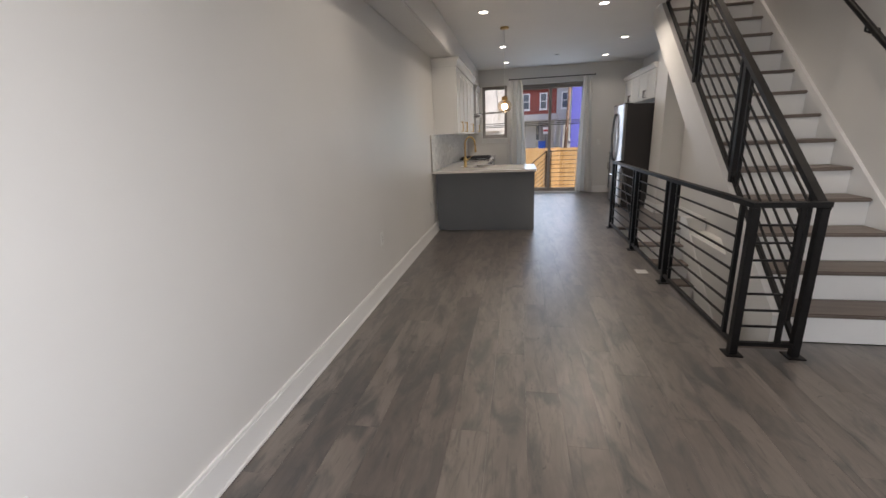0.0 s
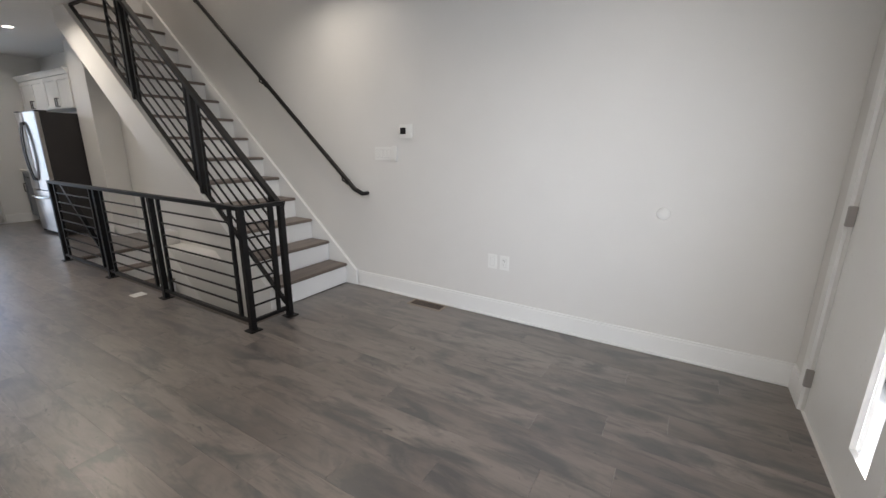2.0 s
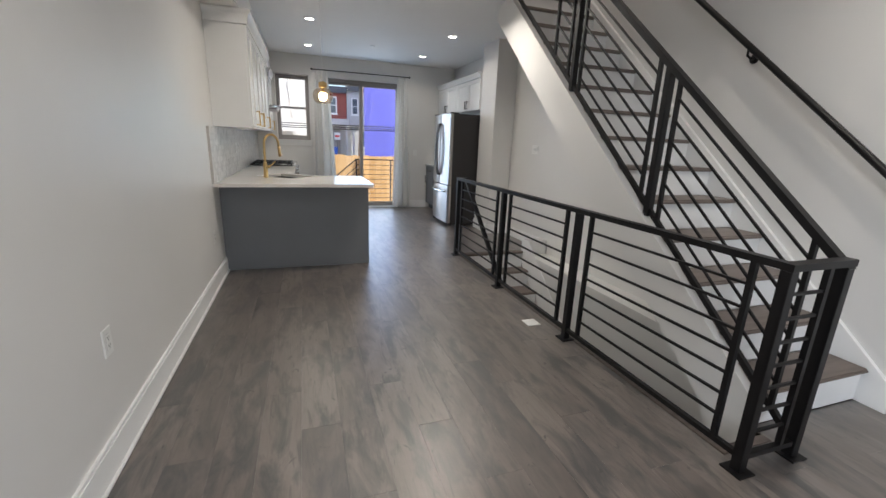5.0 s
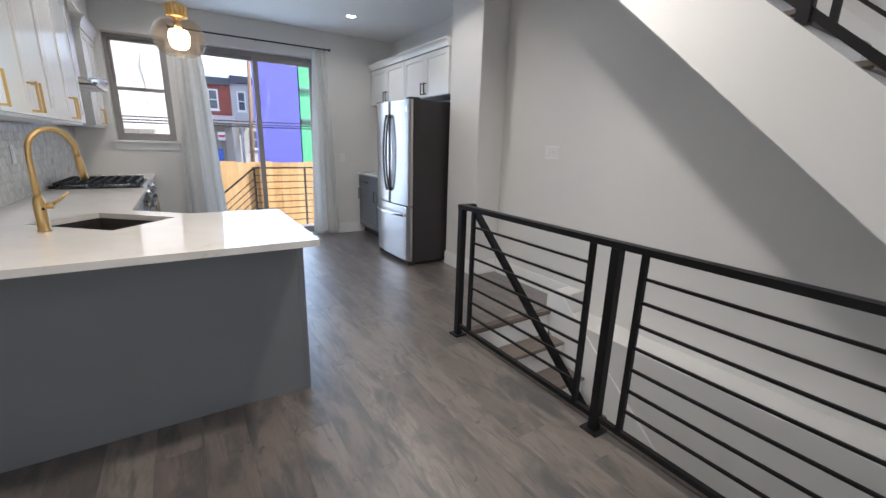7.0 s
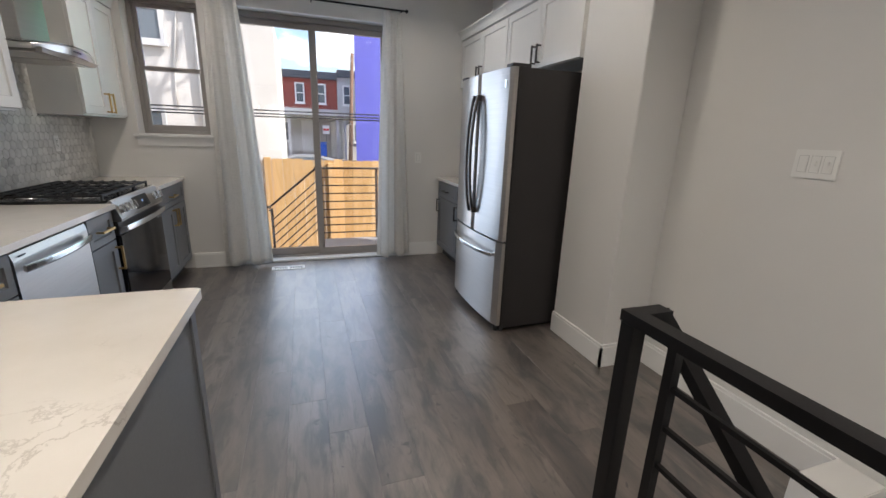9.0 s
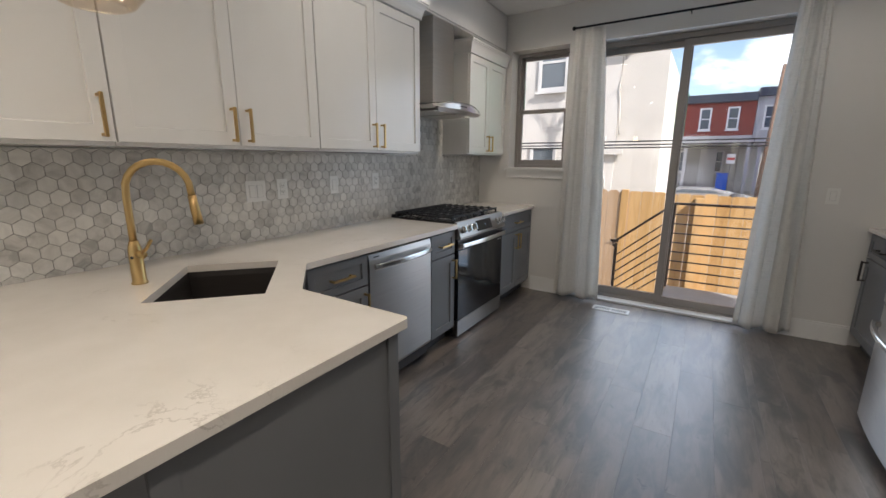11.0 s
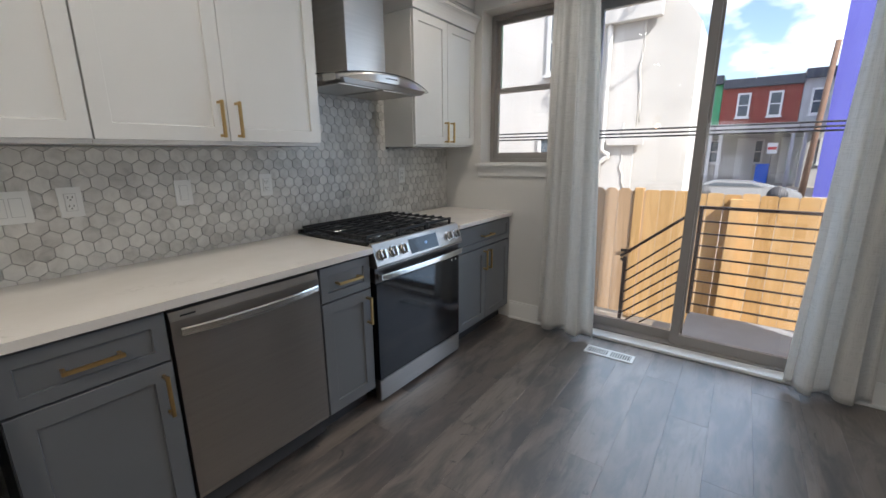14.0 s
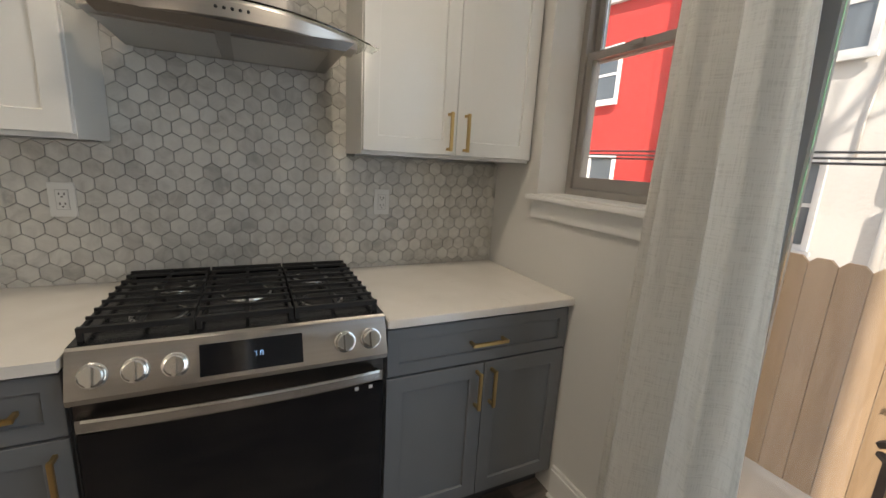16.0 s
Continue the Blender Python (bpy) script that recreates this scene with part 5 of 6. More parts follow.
def bowed(name, y0, y1, z0, z1, label=""):
    """A door whose front bows over the whole width of the refrigerator."""
    bm = bmesh.new()
    n = 14
    lo, hi = [], []
    for i in range(n + 1):
        y = y0 + (y1 - y0) * i / n
        s = (y - (F0 + F1) / 2) / ((F1 - F0) / 2)
        e = min(i, n - i)
        x = FXF + 0.030 * s * s + (0.012 if e == 0 else 0.0)
        lo.append(bm.verts.new((x, y, z0)))
        hi.append(bm.verts.new((x, y, z1)))
    lo += [bm.verts.new((FXF + 0.068, y1, z0)), bm.verts.new((FXF + 0.068, y0, z0))]
    hi += [bm.verts.new((FXF + 0.068, y1, z1)), bm.verts.new((FXF + 0.068, y0, z1))]
    m = len(lo)
    for k in range(m):
        bm.faces.new((lo[k], lo[(k + 1) % m], hi[(k + 1) % m], hi[k]))
    bm.faces.new(lo[::-1])
    bm.faces.new(hi)
    return part(name, bm, STEEL, fr, label)


YM = (F0 + F1) / 2
dl = bowed("door", F0 + 0.002, YM - 0.003, 0.685, 1.80)
dr = bowed("door", YM + 0.003, F1 - 0.002, 0.685, 1.80)
fz = bowed("freezer_drawer", F0 + 0.002, F1 - 0.002, 0.055, 0.672, "stainless bottom freezer drawer")
for y, par in ((YM - 0.035, dl), (YM + 0.035, dr)):
    pts = [(FXF - 0.010 - 0.052 * math.sin(math.pi * (0.05 + 0.9 * k / 14)) ** 0.6, y, 0.84 + 0.80 * k / 14) for k in range(15)]
    bm = bmesh.new()
    add_sweep(bm, pts, 0.026, 0.020, (1, 0, 0))
    for e in (pts[0], pts[-1]):
        add_box(bm, e[0] - 0.005, FXF + 0.006, y - 0.012, y + 0.012, e[2] - 0.02, e[2] + 0.02, 0.002)
    part("handle", bm, BRONZE, par, "long bowed dark steel handle")
pts = [(FXF - 0.012 - 0.045 * math.sin(math.pi * (0.05 + 0.9 * k / 14)) ** 0.6 + 0.030 * ((k / 7) - 1) ** 2 * 0.7, F0 + 0.09 + (F1 - F0 - 0.18) * k / 14, 0.575) for k in range(15)]
bm = bmesh.new()
add_sweep(bm, pts, 0.020, 0.026)
for e in (pts[0], pts[-1]):
    add_box(bm, e[0] - 0.005, FXF + 0.030, e[1] - 0.015, e[1] + 0.015, 0.563, 0.587, 0.002)
part("handle", bm, CHROME, fz, "curved polished freezer handle")
box("logo_badge", FXF + 0.0185, FXF + 0.0205, F0 + 0.060, F0 + 0.085, 1.68, 1.73, CHROME, dl)
box("base_grille", FXF + 0.08, FXF + 0.10, F0 + 0.01, F1 - 0.01, 0.005, 0.0295, TOEKICK, fr)
for y in (F0 + 0.05, F1 - 0.05):
    tube("foot", [(FXF + 0.06, y, 0.0), (FXF + 0.06, y, 0.054)], 0.018, TOEKICK, fr, 10)
    tube("foot", [(3.68, y, 0.0), (3.68, y, 0.031)], 0.018, TOEKICK, fr, 10)

MR = basis((3.462, 0, 0), (0, 1, 0), (-1, 0, 0))
for y0, y1 in ((7.062, 8.10), (8.104, BACK - 0.004)):
    c = thing("wall_cabinet", (3.6, (y0 + y1) / 2, 1.88), "white shaker cabinet above the refrigerator", "cabinet", "white wall cabinets")
    box("body", 3.463, W - 0.002, y0, y1, 1.88, 2.36, CABWHITE, c, 0.001)
    mid = (y0 + y1) / 2
    shaker(c, MR, y0 + 0.002, mid, 1.882, 2.35, CABWHITE, (mid - 0.035, 1.975, True), BRONZE, "door", 0.055, 0.13)
    shaker(c, MR, mid, y1 - 0.002, 1.882, 2.35, CABWHITE, (mid + 0.035, 1.975, True), BRONZE, "door", 0.055, 0.13)
    crown(c, W - 0.002, 3.442, y0, y1, 2.36, 2.44, "", -1)

rc = thing("base_cabinet", (3.5, 8.6, 0), "grey shaker base cabinet between refrigerator and wall", "cabinet", "grey base cabinets")
box("body", 3.243, W - 0.002, 8.02, BACK - 0.003, 0.10, CT0 - 0.001, CABGREY, rc)
box("toe_kick", 3.30, W - 0.002, 8.02, BACK - 0.003, 0.0, 0.0995, TOEKICK, rc)
MRB = basis((3.242, 0, 0), (0, 1, 0), (-1, 0, 0))
for y0, y1 in ((8.025, 8.605), (8.607, BACK - 0.005)):
    shaker(rc, MRB, y0, y1, 0.70, 0.872, CABGREY, ((y0 + y1) / 2, 0.785, False), BRONZE, "drawer_front", 0.042)
    shaker(rc, MRB, y0, y1, 0.112, 0.695, CABGREY, (y1 - 0.06, 0.60, True), BRONZE)
tagged(box("worktop", 3.20, W - 0.002, 8.015, BACK - 0.002, CT0, CT1, QUARTZ, None, 0.003), "short white quartz worktop beside the refrigerator", "worktop")


# ---- plates, vents, small fittings ----
def plate(name, m, w, h, devices, label, category):
    """A wall plate with outlets (o), rocker switches (s) or toggles (t)."""
    o = m.translation
    t = thing(name, o, label, category)
    bm = bmesh.new()
    add_box(bm, -w / 2, w / 2, 0.0, 0.006, -h / 2, h / 2, 0.002)
    pl = lpart("plate", bm, m, PLASTIC, t)
    k = len(devices)
    for i, dvc in enumerate(devices):
        u = (i - (k - 1) / 2) * 0.046
        bm = bmesh.new()
        add_box(bm, u - 0.0165, u + 0.0165, 0.0062, 0.0085, -0.033, 0.033, 0.001)
        if dvc == "t":
            add_box(bm, u - 0.006, u + 0.006, 0.0086, 0.018, -0.004, 0.012, 0.001)
        lpart("outlet" if dvc == "o" else "rocker", bm, m, PLASTIC, pl)
        # thin grey sheet whose rim draws the device's shadow on the plate
        bm = bmesh.new()
        add_box(bm, u - 0.0185, u + 0.0185, 0.0061, 0.0068, -0.035, 0.035)
        lpart("gap_shade", bm, m, PLATESHADE, pl)
        if dvc == "o":
            bm = bmesh.new()
            for s in (-1, 1):
                add_box(bm, u - 0.0085, u - 0.0055, 0.0086, 0.0092, s * 0.017 - 0.001, s * 0.017 + 0.007)
                add_box(bm, u + 0.0055, u + 0.0085, 0.0086, 0.0092, s * 0.017 - 0.001, s * 0.017 + 0.007)
                add_box(bm, u - 0.003, u + 0.003, 0.0086, 0.0092, s * 0.017 - 0.009, s * 0.017 - 0.005)
            lpart("slots", bm, m, DARKSLOT, pl)
    return t


def left_m(y, z, x=0.004):
    return basis((x, y, z), (0, 1, 0), (1, 0, 0))


def right_m(y, z):
    return basis((W - 0.0005, y, z), (0, 1, 0), (-1, 0, 0))


plate("light_switch", left_m(6.445, 1.20), 0.125, 0.118, "ss", "white double rocker switch on marble tile", "switch")
plate("outlet", left_m(6.62, 1.205), 0.075, 0.118, "o", "white outlet plate on marble tile", "outlet")
plate("light_switch", left_m(7.03, 1.21), 0.075, 0.118, "s", "white single rocker switch on marble tile", "switch")
plate("outlet", left_m(7.45, 1.22), 0.075, 0.118, "o", "white outlet plate on marble tile", "outlet")
plate("outlet", left_m(8.578, 1.222), 0.072, 0.115, "o", "white outlet plate on marble tile", "outlet")
plate("outlet", left_m(4.845, 0.455, LWALL + 0.0005), 0.078, 0.118, "o", "white outlet plate on the painted wall", "outlet")
plate("outlet", left_m(2.68, 0.52, LWALL + 0.0005), 0.075, 0.118, "o", "white outlet plate low on the wall", "outlet")
plate("outlet", left_m(-0.17, 0.50, LWALL + 0.0005), 0.078, 0.118, "o", "white outlet plate low on the wall", "outlet")
plate("light_switch", right_m(5.825, 1.31), 0.165, 0.118, "tts", "white triple switch plate above the stairs", "switch")
plate("light_switch", right_m(1.50, 1.315), 0.20, 0.118, "ssss", "white four-gang switch plate", "switch")
plate("outlet", right_m(0.39, 0.475), 0.078, 0.118, "s", "blank white cover plate", "outlet")
plate("outlet", right_m(0.285, 0.475), 0.078, 0.118, "o", "white outlet plate low on the wall", "outlet")
ctl = thing("wall_sensor", (W, 1.37, 1.31), "small white wall control beside the switches", "control")
box("case", W - 0.022, W - 0.0005, 1.345, 1.395, 1.25, 1.385, PLASTIC, ctl, 0.004)
th = thing("thermostat", (W, 1.24, 1.51), "square white thermostat with dark screen", "thermostat")
box("case", W - 0.024, W - 0.0005, 1.175, 1.305, 1.450, 1.565, PLASTIC, th, 0.006)
box("screen", W - 0.0255, W - 0.0242, 1.235, 1.293, 1.483, 1.537, BLACKGLASS, th)
dsc = thing("wall_disc", (W, -0.79, 0.98), "round white door stop pad on the wall", "wall pad")
bm = bmesh.new()
add_tube(bm, [(W - 0.0005, -0.79, 0.98), (W - 0.006, -0.79, 0.98), (W - 0.009, -0.79, 0.98)], [0.040, 0.040, 0.036], 24)
part("pad", bm, PLASTIC, dsc, "", True)
plate("light_switch", basis((2.97, BACK - 0.0005, 1.13), (1, 0, 0), (0, -1, 0)), 0.075, 0.118, "s", "white switch plate on the rear wall", "switch")


def floor_vent(x0, x1, y0, y1, material, label, along_x, nslat, rim=None):
    v = thing("floor_vent", ((x0 + x1) / 2, (y0 + y1) / 2, 0), label, "vent")
    box("backing", x0 + 0.01, x1 - 0.01, y0 + 0.01, y1 - 0.01, 0.0008, 0.0016, DARKSLOT, v)
    bm = bmesh.new()
    f = 0.018
    add_box(bm, x0, x1, y0, y0 + f, 0.0008, 0.006)
    add_box(bm, x0, x1, y1 - f, y1, 0.0008, 0.006)
    add_box(bm, x0, x0 + f, y0 + f, y1 - f, 0.0008, 0.006)
    add_box(bm, x1 - f, x1, y0 + f, y1 - f, 0.0008, 0.006)
    if along_x:
        xm = (x0 + x1) / 2
        add_box(bm, xm - 0.012, xm + 0.012, y0 + f, y1 - f, 0.0017, 0.006)
    part("frame", bm, rim or material, v)
    for i in range(nslat):
        if along_x:
            x = x0 + f + (x1 - x0 - 2 * f) * (i + 0.5) / nslat
            box("slat", x - 0.003, x + 0.003, y0 + f, y1 - f, 0.0017, 0.0048, material, v)
        else:
            y = y0 + f + (y1 - y0 - 2 * f) * (i + 0.5) / nslat
            box("slat", x0 + f, x1 - f, y - 0.003, y + 0.003, 0.0017, 0.0048, material, v)


floor_vent(1.385, 1.705, 8.915, 9.03, PLASTIC, "white steel floor vent near the patio door", True, 18)
floor_vent(3.605, 3.745, 0.79, 1.14, VENTBROWN, "brown steel floor vent with tan rim beside the baseboard", False, 16, VENTRIM)
cov = thing("floor_outlet", (2.43, 3.405, 0), "square beige floor outlet cover", "outlet")
box("cover", 2.375, 2.485, 3.35, 3.46, 0.0005, 0.006, PLASTIC, cov, 0.002)


# ---- outdoors ----
GZ = -0.50
solid("ground", -300, 300, BACK + 0.27, 600, GZ - 0.4, GZ, CONCRETE, "pale concrete yard and street ground", "ground")
solid("road", -120, 120, 21.5, 26.95, GZ + 0.004, GZ + 0.012, ASPHALT, "grey asphalt street behind the yard", "road")
solid("pavement", -120, 120, 26.95, 32.0, GZ + 0.002, GZ + 0.15, CONCRETE, "concrete pavement with kerb", "pavement")
deck = thing("landing", (2.3, 9.9, -0.5), "grey steel landing with steps outside the patio door", "landing")
box("platform", 1.90, 2.95, BACK + 0.262, 10.33, -0.10, -0.045, DECK, deck, 0.004)
for x in (1.95, 2.88):
    for y in (9.6, 10.26):
        box("leg", x - 0.03, x + 0.03, y - 0.03, y + 0.03, GZ, -0.101, RAILBROWN, deck)
for i in range(2):
    z = -0.045 - 0.16 * (i + 1)
    box("step", 1.90 - 0.27 * (i + 1), 1.90 - 0.27 * i + 0.02, BACK + 0.262, 10.33, z - 0.04, z, DECK, deck, 0.003)
    box("step_riser", 1.90 - 0.27 * i - 0.01, 1.90 - 0.27 * i, BACK + 0.262, 10.33, GZ, z - 0.041, DECK, deck)
orl = thing("outdoor_railing", (2.3, 10.3, -0.05), "brown steel outdoor railing with horizontal bars", "railing")
OY, OT = 10.28, 0.905
box("post", 1.885, 1.915, OY - 0.015, OY + 0.015, -0.045, OT, RAILBROWN, orl)
box("post", 2.665, 2.695, OY - 0.015, OY + 0.015, -0.045, OT, RAILBROWN, orl)
bar("top_rail", (1.87, OY, OT + 0.012), (2.96, OY, OT + 0.012), 0.040, RAILBROWN, orl, 0.024)
for k in range(8):
    z = 0.05 + 0.855 * k / 8
    bar("rod", (1.915, OY, z), (2.95, OY, z), 0.014, RAILBROWN, orl)
box("post", 2.92, 2.95, OY - 0.015, OY + 0.015, -0.045, OT, RAILBROWN, orl)
box("stair_post", 1.315, 1.345, OY - 0.015, OY + 0.015, GZ, 0.40, RAILBROWN, orl)
bar("stair_rail", (1.90, OY, OT + 0.012), (1.29, OY, 0.405), 0.040, RAILBROWN, orl, 0.024)
ks = (OT - 0.40) / 0.57
for k in range(7):
    z = 0.10 + 0.80 * k / 7.5
    bar("stair_rod", (1.885, OY, z), (1.345, OY, z - 0.54 * ks), 0.014, RAILBROWN, orl)
bar("latch_bar", (1.30, OY - 0.02, 0.38), (1.34, OY - 0.05, 0.37), 0.02, RAILBROWN, orl)

FYF = 11.05
TX, TY, TZ = 4.67, 11.56, 7.55
tree = thing("bare_tree", (TX, TY, GZ), "leafless street tree with spreading limbs", "tree")
trnd = random.Random(9)
tbm = bmesh.new()


def limb(p, d, length, r, depth):
    pts, q, v = [p], p.copy(), d.normalized()
    for _ in range(5):
        v = (v + Vector((trnd.uniform(-0.16, 0.16), trnd.uniform(-0.05, 0.05), trnd.uniform(-0.05, 0.14)))).normalized()
        q = q + v * (length / 5)
        pts.append(q.copy())
    add_tube(tbm, pts, [r, r * 0.92, r * 0.84, r * 0.74, r * 0.62, r * 0.45], 7)
    if depth:
        for k in range(2):
            b = pts[2 + k * 2]
            side_v = 0.7 if k else -0.7
            limb(b.copy(), (v + Vector((side_v * trnd.uniform(0.6, 1.1), trnd.uniform(-0.08, 0.08), trnd.uniform(-0.1, 0.5)))).normalized(), length * trnd.uniform(0.5, 0.7), r * 0.5, depth - 1)


tbt = bmesh.new()
add_tube(tbt, [(TX - 0.12, TY, GZ), (TX - 0.10, TY, 2.0), (TX - 0.16, TY, 5.0), (TX - 0.08, TY, 6.9), (TX, TY, TZ)], [0.15, 0.12, 0.09, 0.06, 0.055], 10)
part("trunk", tbt, POLEWOOD, tree, "", True)
for dd, ln, r in (((-0.50, 0, 0.80), 0.75, 0.040), ((0.66, 0, 0.74), 1.9, 0.048), ((-0.06, 0, 1.0), 1.2, 0.022), ((0.80, 0, 0.50), 1.6, 0.026)):
    limb(Vector((TX, TY, TZ - 0.02)), Vector(dd), ln, r, 1)
part("limbs", tbm, POLEWOOD, tree, "", True)
rnd = random.Random(5)


def picket(x0, x1, y, z0, z1, material, parent):
    w = x1 - x0
    ear = 0.014 if material == FENCEMAT else 0.034
    o = [(x0, z0), (x1, z0), (x1, z1 - ear), (x1 - ear, z1), (x0 + ear, z1), (x0, z1 - ear)]
    return prism("board", o, y, y + 0.018, material, parent, axis="y")


fence = thing("wooden_fence", (3.5, FYF, GZ), "new yellow cedar board fence with nearly flat tops", "fence")
gate = thing("wooden_gate", (0.8, FYF, GZ), "weathered cedar gate with black strap hinges", "gate")
x = 1.32
while x < 8.6:
    w = 0.138 + rnd.uniform(-0.003, 0.003)
    picket(x, x + w, FYF + rnd.uniform(-0.003, 0.003), GZ + 0.03, 0.975 + rnd.uniform(-0.012, 0.012), FENCEMAT, fence)
    x += w + 0.004
for px in (2.13, 4.5, 6.9):
    box("post", px - 0.045, px + 0.045, FYF - 0.10, FYF - 0.008, GZ, 0.93, FENCEMAT, fence, 0.003)
box("post", 1.215, 1.305, FYF - 0.02, FYF + 0.07, GZ, 1.00, FENCEMAT, fence, 0.003)
x = 0.33
while x < 1.19:
    picket(x, x + 0.138, FYF + rnd.uniform(-0.003, 0.003), GZ + 0.05, 0.985 + rnd.uniform(-0.012, 0.012), GATEMAT, gate)
    x += 0.143
for z in (0.80, -0.22):
    prism("strap_hinge", [(0.34, z - 0.035), (0.375, z - 0.035), (0.375, z - 0.018), (0.52, z - 0.005), (0.52, z + 0.005), (0.375, z + 0.018), (0.375, z + 0.035), (0.34, z + 0.035)], FYF - 0.010, FYF - 0.004, BLACK, gate, axis="y", label="black strap hinge")
box("latch", 1.13, 1.24, FYF - 0.03, FYF - 0.0205, 0.28, 0.31, BLACK, gate, 0.002)
side_f = thing("wooden_fence", (0.28, 10.3, GZ), "cedar side fence of the yard", "fence")
box("post", 0.215, 0.305, FYF - 0.02, FYF + 0.07, GZ, 1.00, FENCEMAT, side_f, 0.003)
x = -3.4
while x < 0.20:
    picket(x, x + 0.138, FYF + rnd.uniform(-0.003, 0.003), GZ + 0.05, 0.975 + rnd.uniform(-0.012, 0.012), FENCEMAT, side_f)
    x += 0.143


def facade_window(parent, x0, x1, z0, z1, y, casing, fw=0.07):
    bm = bmesh.new()
    ring(bm, x0, x1, y - 0.05, y - 0.001, z0, z1, fw)
    wdw = part("window", bm, casing, parent)
    box("pane", x0 + fw, x1 - fw, y - 0.02, y - 0.012, z0 + fw, z1 - fw, WINDARK, wdw)
    box("sash_bar", x0 + fw, x1 - fw, y - 0.035, y - 0.0205, (z0 + z1) / 2 - 0.025, (z0 + z1) / 2 + 0.025, casing, wdw)
    box("sill", x0 - 0.05, x1 + 0.05, y - 0.10, y - 0.0505, z0 - 0.06, z0 - 0.001, casing, wdw)


WY = 14.5
wb_ = thing("stucco_house", (-0.5, WY, GZ), "white stucco house wall with cracks and small windows", "house")
prism("wall", [(-2.75, GZ), (0.45, GZ), (0.45, 6.4), (-2.75, 6.4)], WY, WY + 3, STUCCO, wb_, axis="y")
prism("weathered_wall", [(0.455, GZ), (1.31, GZ), (1.305, 2.2), (1.30, 3.46), (1.20, 3.62), (1.10, 3.76), (0.455, 4.5)], WY + 0.05, WY + 3, STUCCOOLD, wb_, "rough weathered stucco corner", axis="y")
facade_window(wb_, -1.30, -0.63, 2.90, 4.1, WY, HOUSEGREY)
facade_window(wb_, -1.41, -0.80, 0.55, 1.71, WY, HOUSEGREY)
box("ledge", -0.30, 0.735, WY - 0.16, WY - 0.001, 3.60, 4.30, STUCCO, wb_, 0.01, "stepped stucco upper wall")
box("ledge", -0.02, 0.62, WY - 0.10, WY - 0.001, 1.50, 1.62, STUCCO, wb_, 0.01, "stucco band")
tube("downpipe", [(-0.10, WY - 0.06, 6.4), (-0.10, WY - 0.06, 1.42), (0.02, WY - 0.06, 1.34), (0.02, WY - 0.06, 1.30), (-0.14, WY - 0.06, 1.18), (-0.16, WY - 0.06, GZ)], 0.05, STUCCO, wb_, 8, "white painted downpipe")
rr = random.Random(11)
for x0, zs in ((0.47, (4.7, 1.9)), (0.30, (1.9, 0.7))):
    pts = [(x0 + rr.uniform(-0.07, 0.07), WY - 0.004, zs[0] + (zs[1] - zs[0]) * k / 9) for k in range(10)]
    tube("crack", pts, [rr.uniform(0.006, 0.02) for _ in pts], STUCCOOLD, wb_, 5)
tube("loose_cable", [(-0.45 + 0.12 * math.sin(k * 0.55), WY - 0.03, 5.5 - 0.42 * k) for k in range(10)], 0.014, STUCCOOLD, wb_, 6)
rb = thing("red_house", (-5, WY, GZ), "bright red painted house wall with white windows", "house")
prism("wall", [(-9.0, GZ), (-2.76, GZ), (-2.76, 4.6), (-9.0, 5.2)], WY + 0.6, WY + 3.5, REDSTUCCO, rb, axis="y")
prism("parapet", [(-9.0, 5.2), (-2.76, 4.6), (-2.76, 4.75), (-9.0, 5.35)], WY + 0.5, WY + 3.5, HOUSEGREY, rb, axis="y")
for x0, z0 in ((-5.58, 2.86), (-5.40, 0.60), (-7.9, 2.86), (-7.7, 0.60)):
    facade_window(rb, x0, x0 + 0.75, z0, z0 + 1.15, WY + 0.6, TRIM)

HY = 34.0


def rx(u):
    return 2.187 + (u - 2.187) * (HY - 6.66) / (27.2 - 6.66)


def rz(v):
    return 1.343 + (v - 1.343) * (HY - 6.66) / (27.2 - 6.66)


def row_house(u0, u1, top, upper, wins, label):
    h = thing("row_house", (rx((u0 + u1) / 2), HY, GZ), label, "house", "row houses across the street")
    x0, x1 = rx(u0), rx(u1)
    box("wall", x0, x1 - 0.01, HY, HY + 8, rz(2.40), rz(top), upper, h)
    box("lower_wall", x0, x1 - 0.01, HY + 1.2, HY + 8, GZ, rz(2.399), PORCH, h)
    box("cornice", x0 - 0.0, x1 - 0.01, HY - 0.25, HY - 0.002, rz(top) - 0.45, rz(top), ROOFDARK, h, 0.02)
    box("porch_roof", x0, x1 - 0.01, HY - 1.8, HY - 0.002, rz(2.05), rz(2.38), HOUSEGREY, h, 0.02)
    for px in (x0 + 0.2, x1 - 0.25):
        box("porch_post", px, px + 0.15, HY - 1.7, HY - 1.55, GZ + 0.15, rz(2.05), HOUSEGREY, h)
    facade_window(h, x0 + 1.1, x0 + 2.2, rz(0.85), rz(1.85), HY + 1.2, HOUSEGREY, 0.1)
    box("front_door", x0 + 2.9, x0 + 3.75, HY + 1.12, HY + 1.199, GZ + 0.16, rz(1.9), HOUSEGREY, h, 0.01)
    for a, b in wins:
        facade_window(h, rx(a), rx(b), rz(2.68), rz(3.62), HY, TRIM, 0.09)
    return h


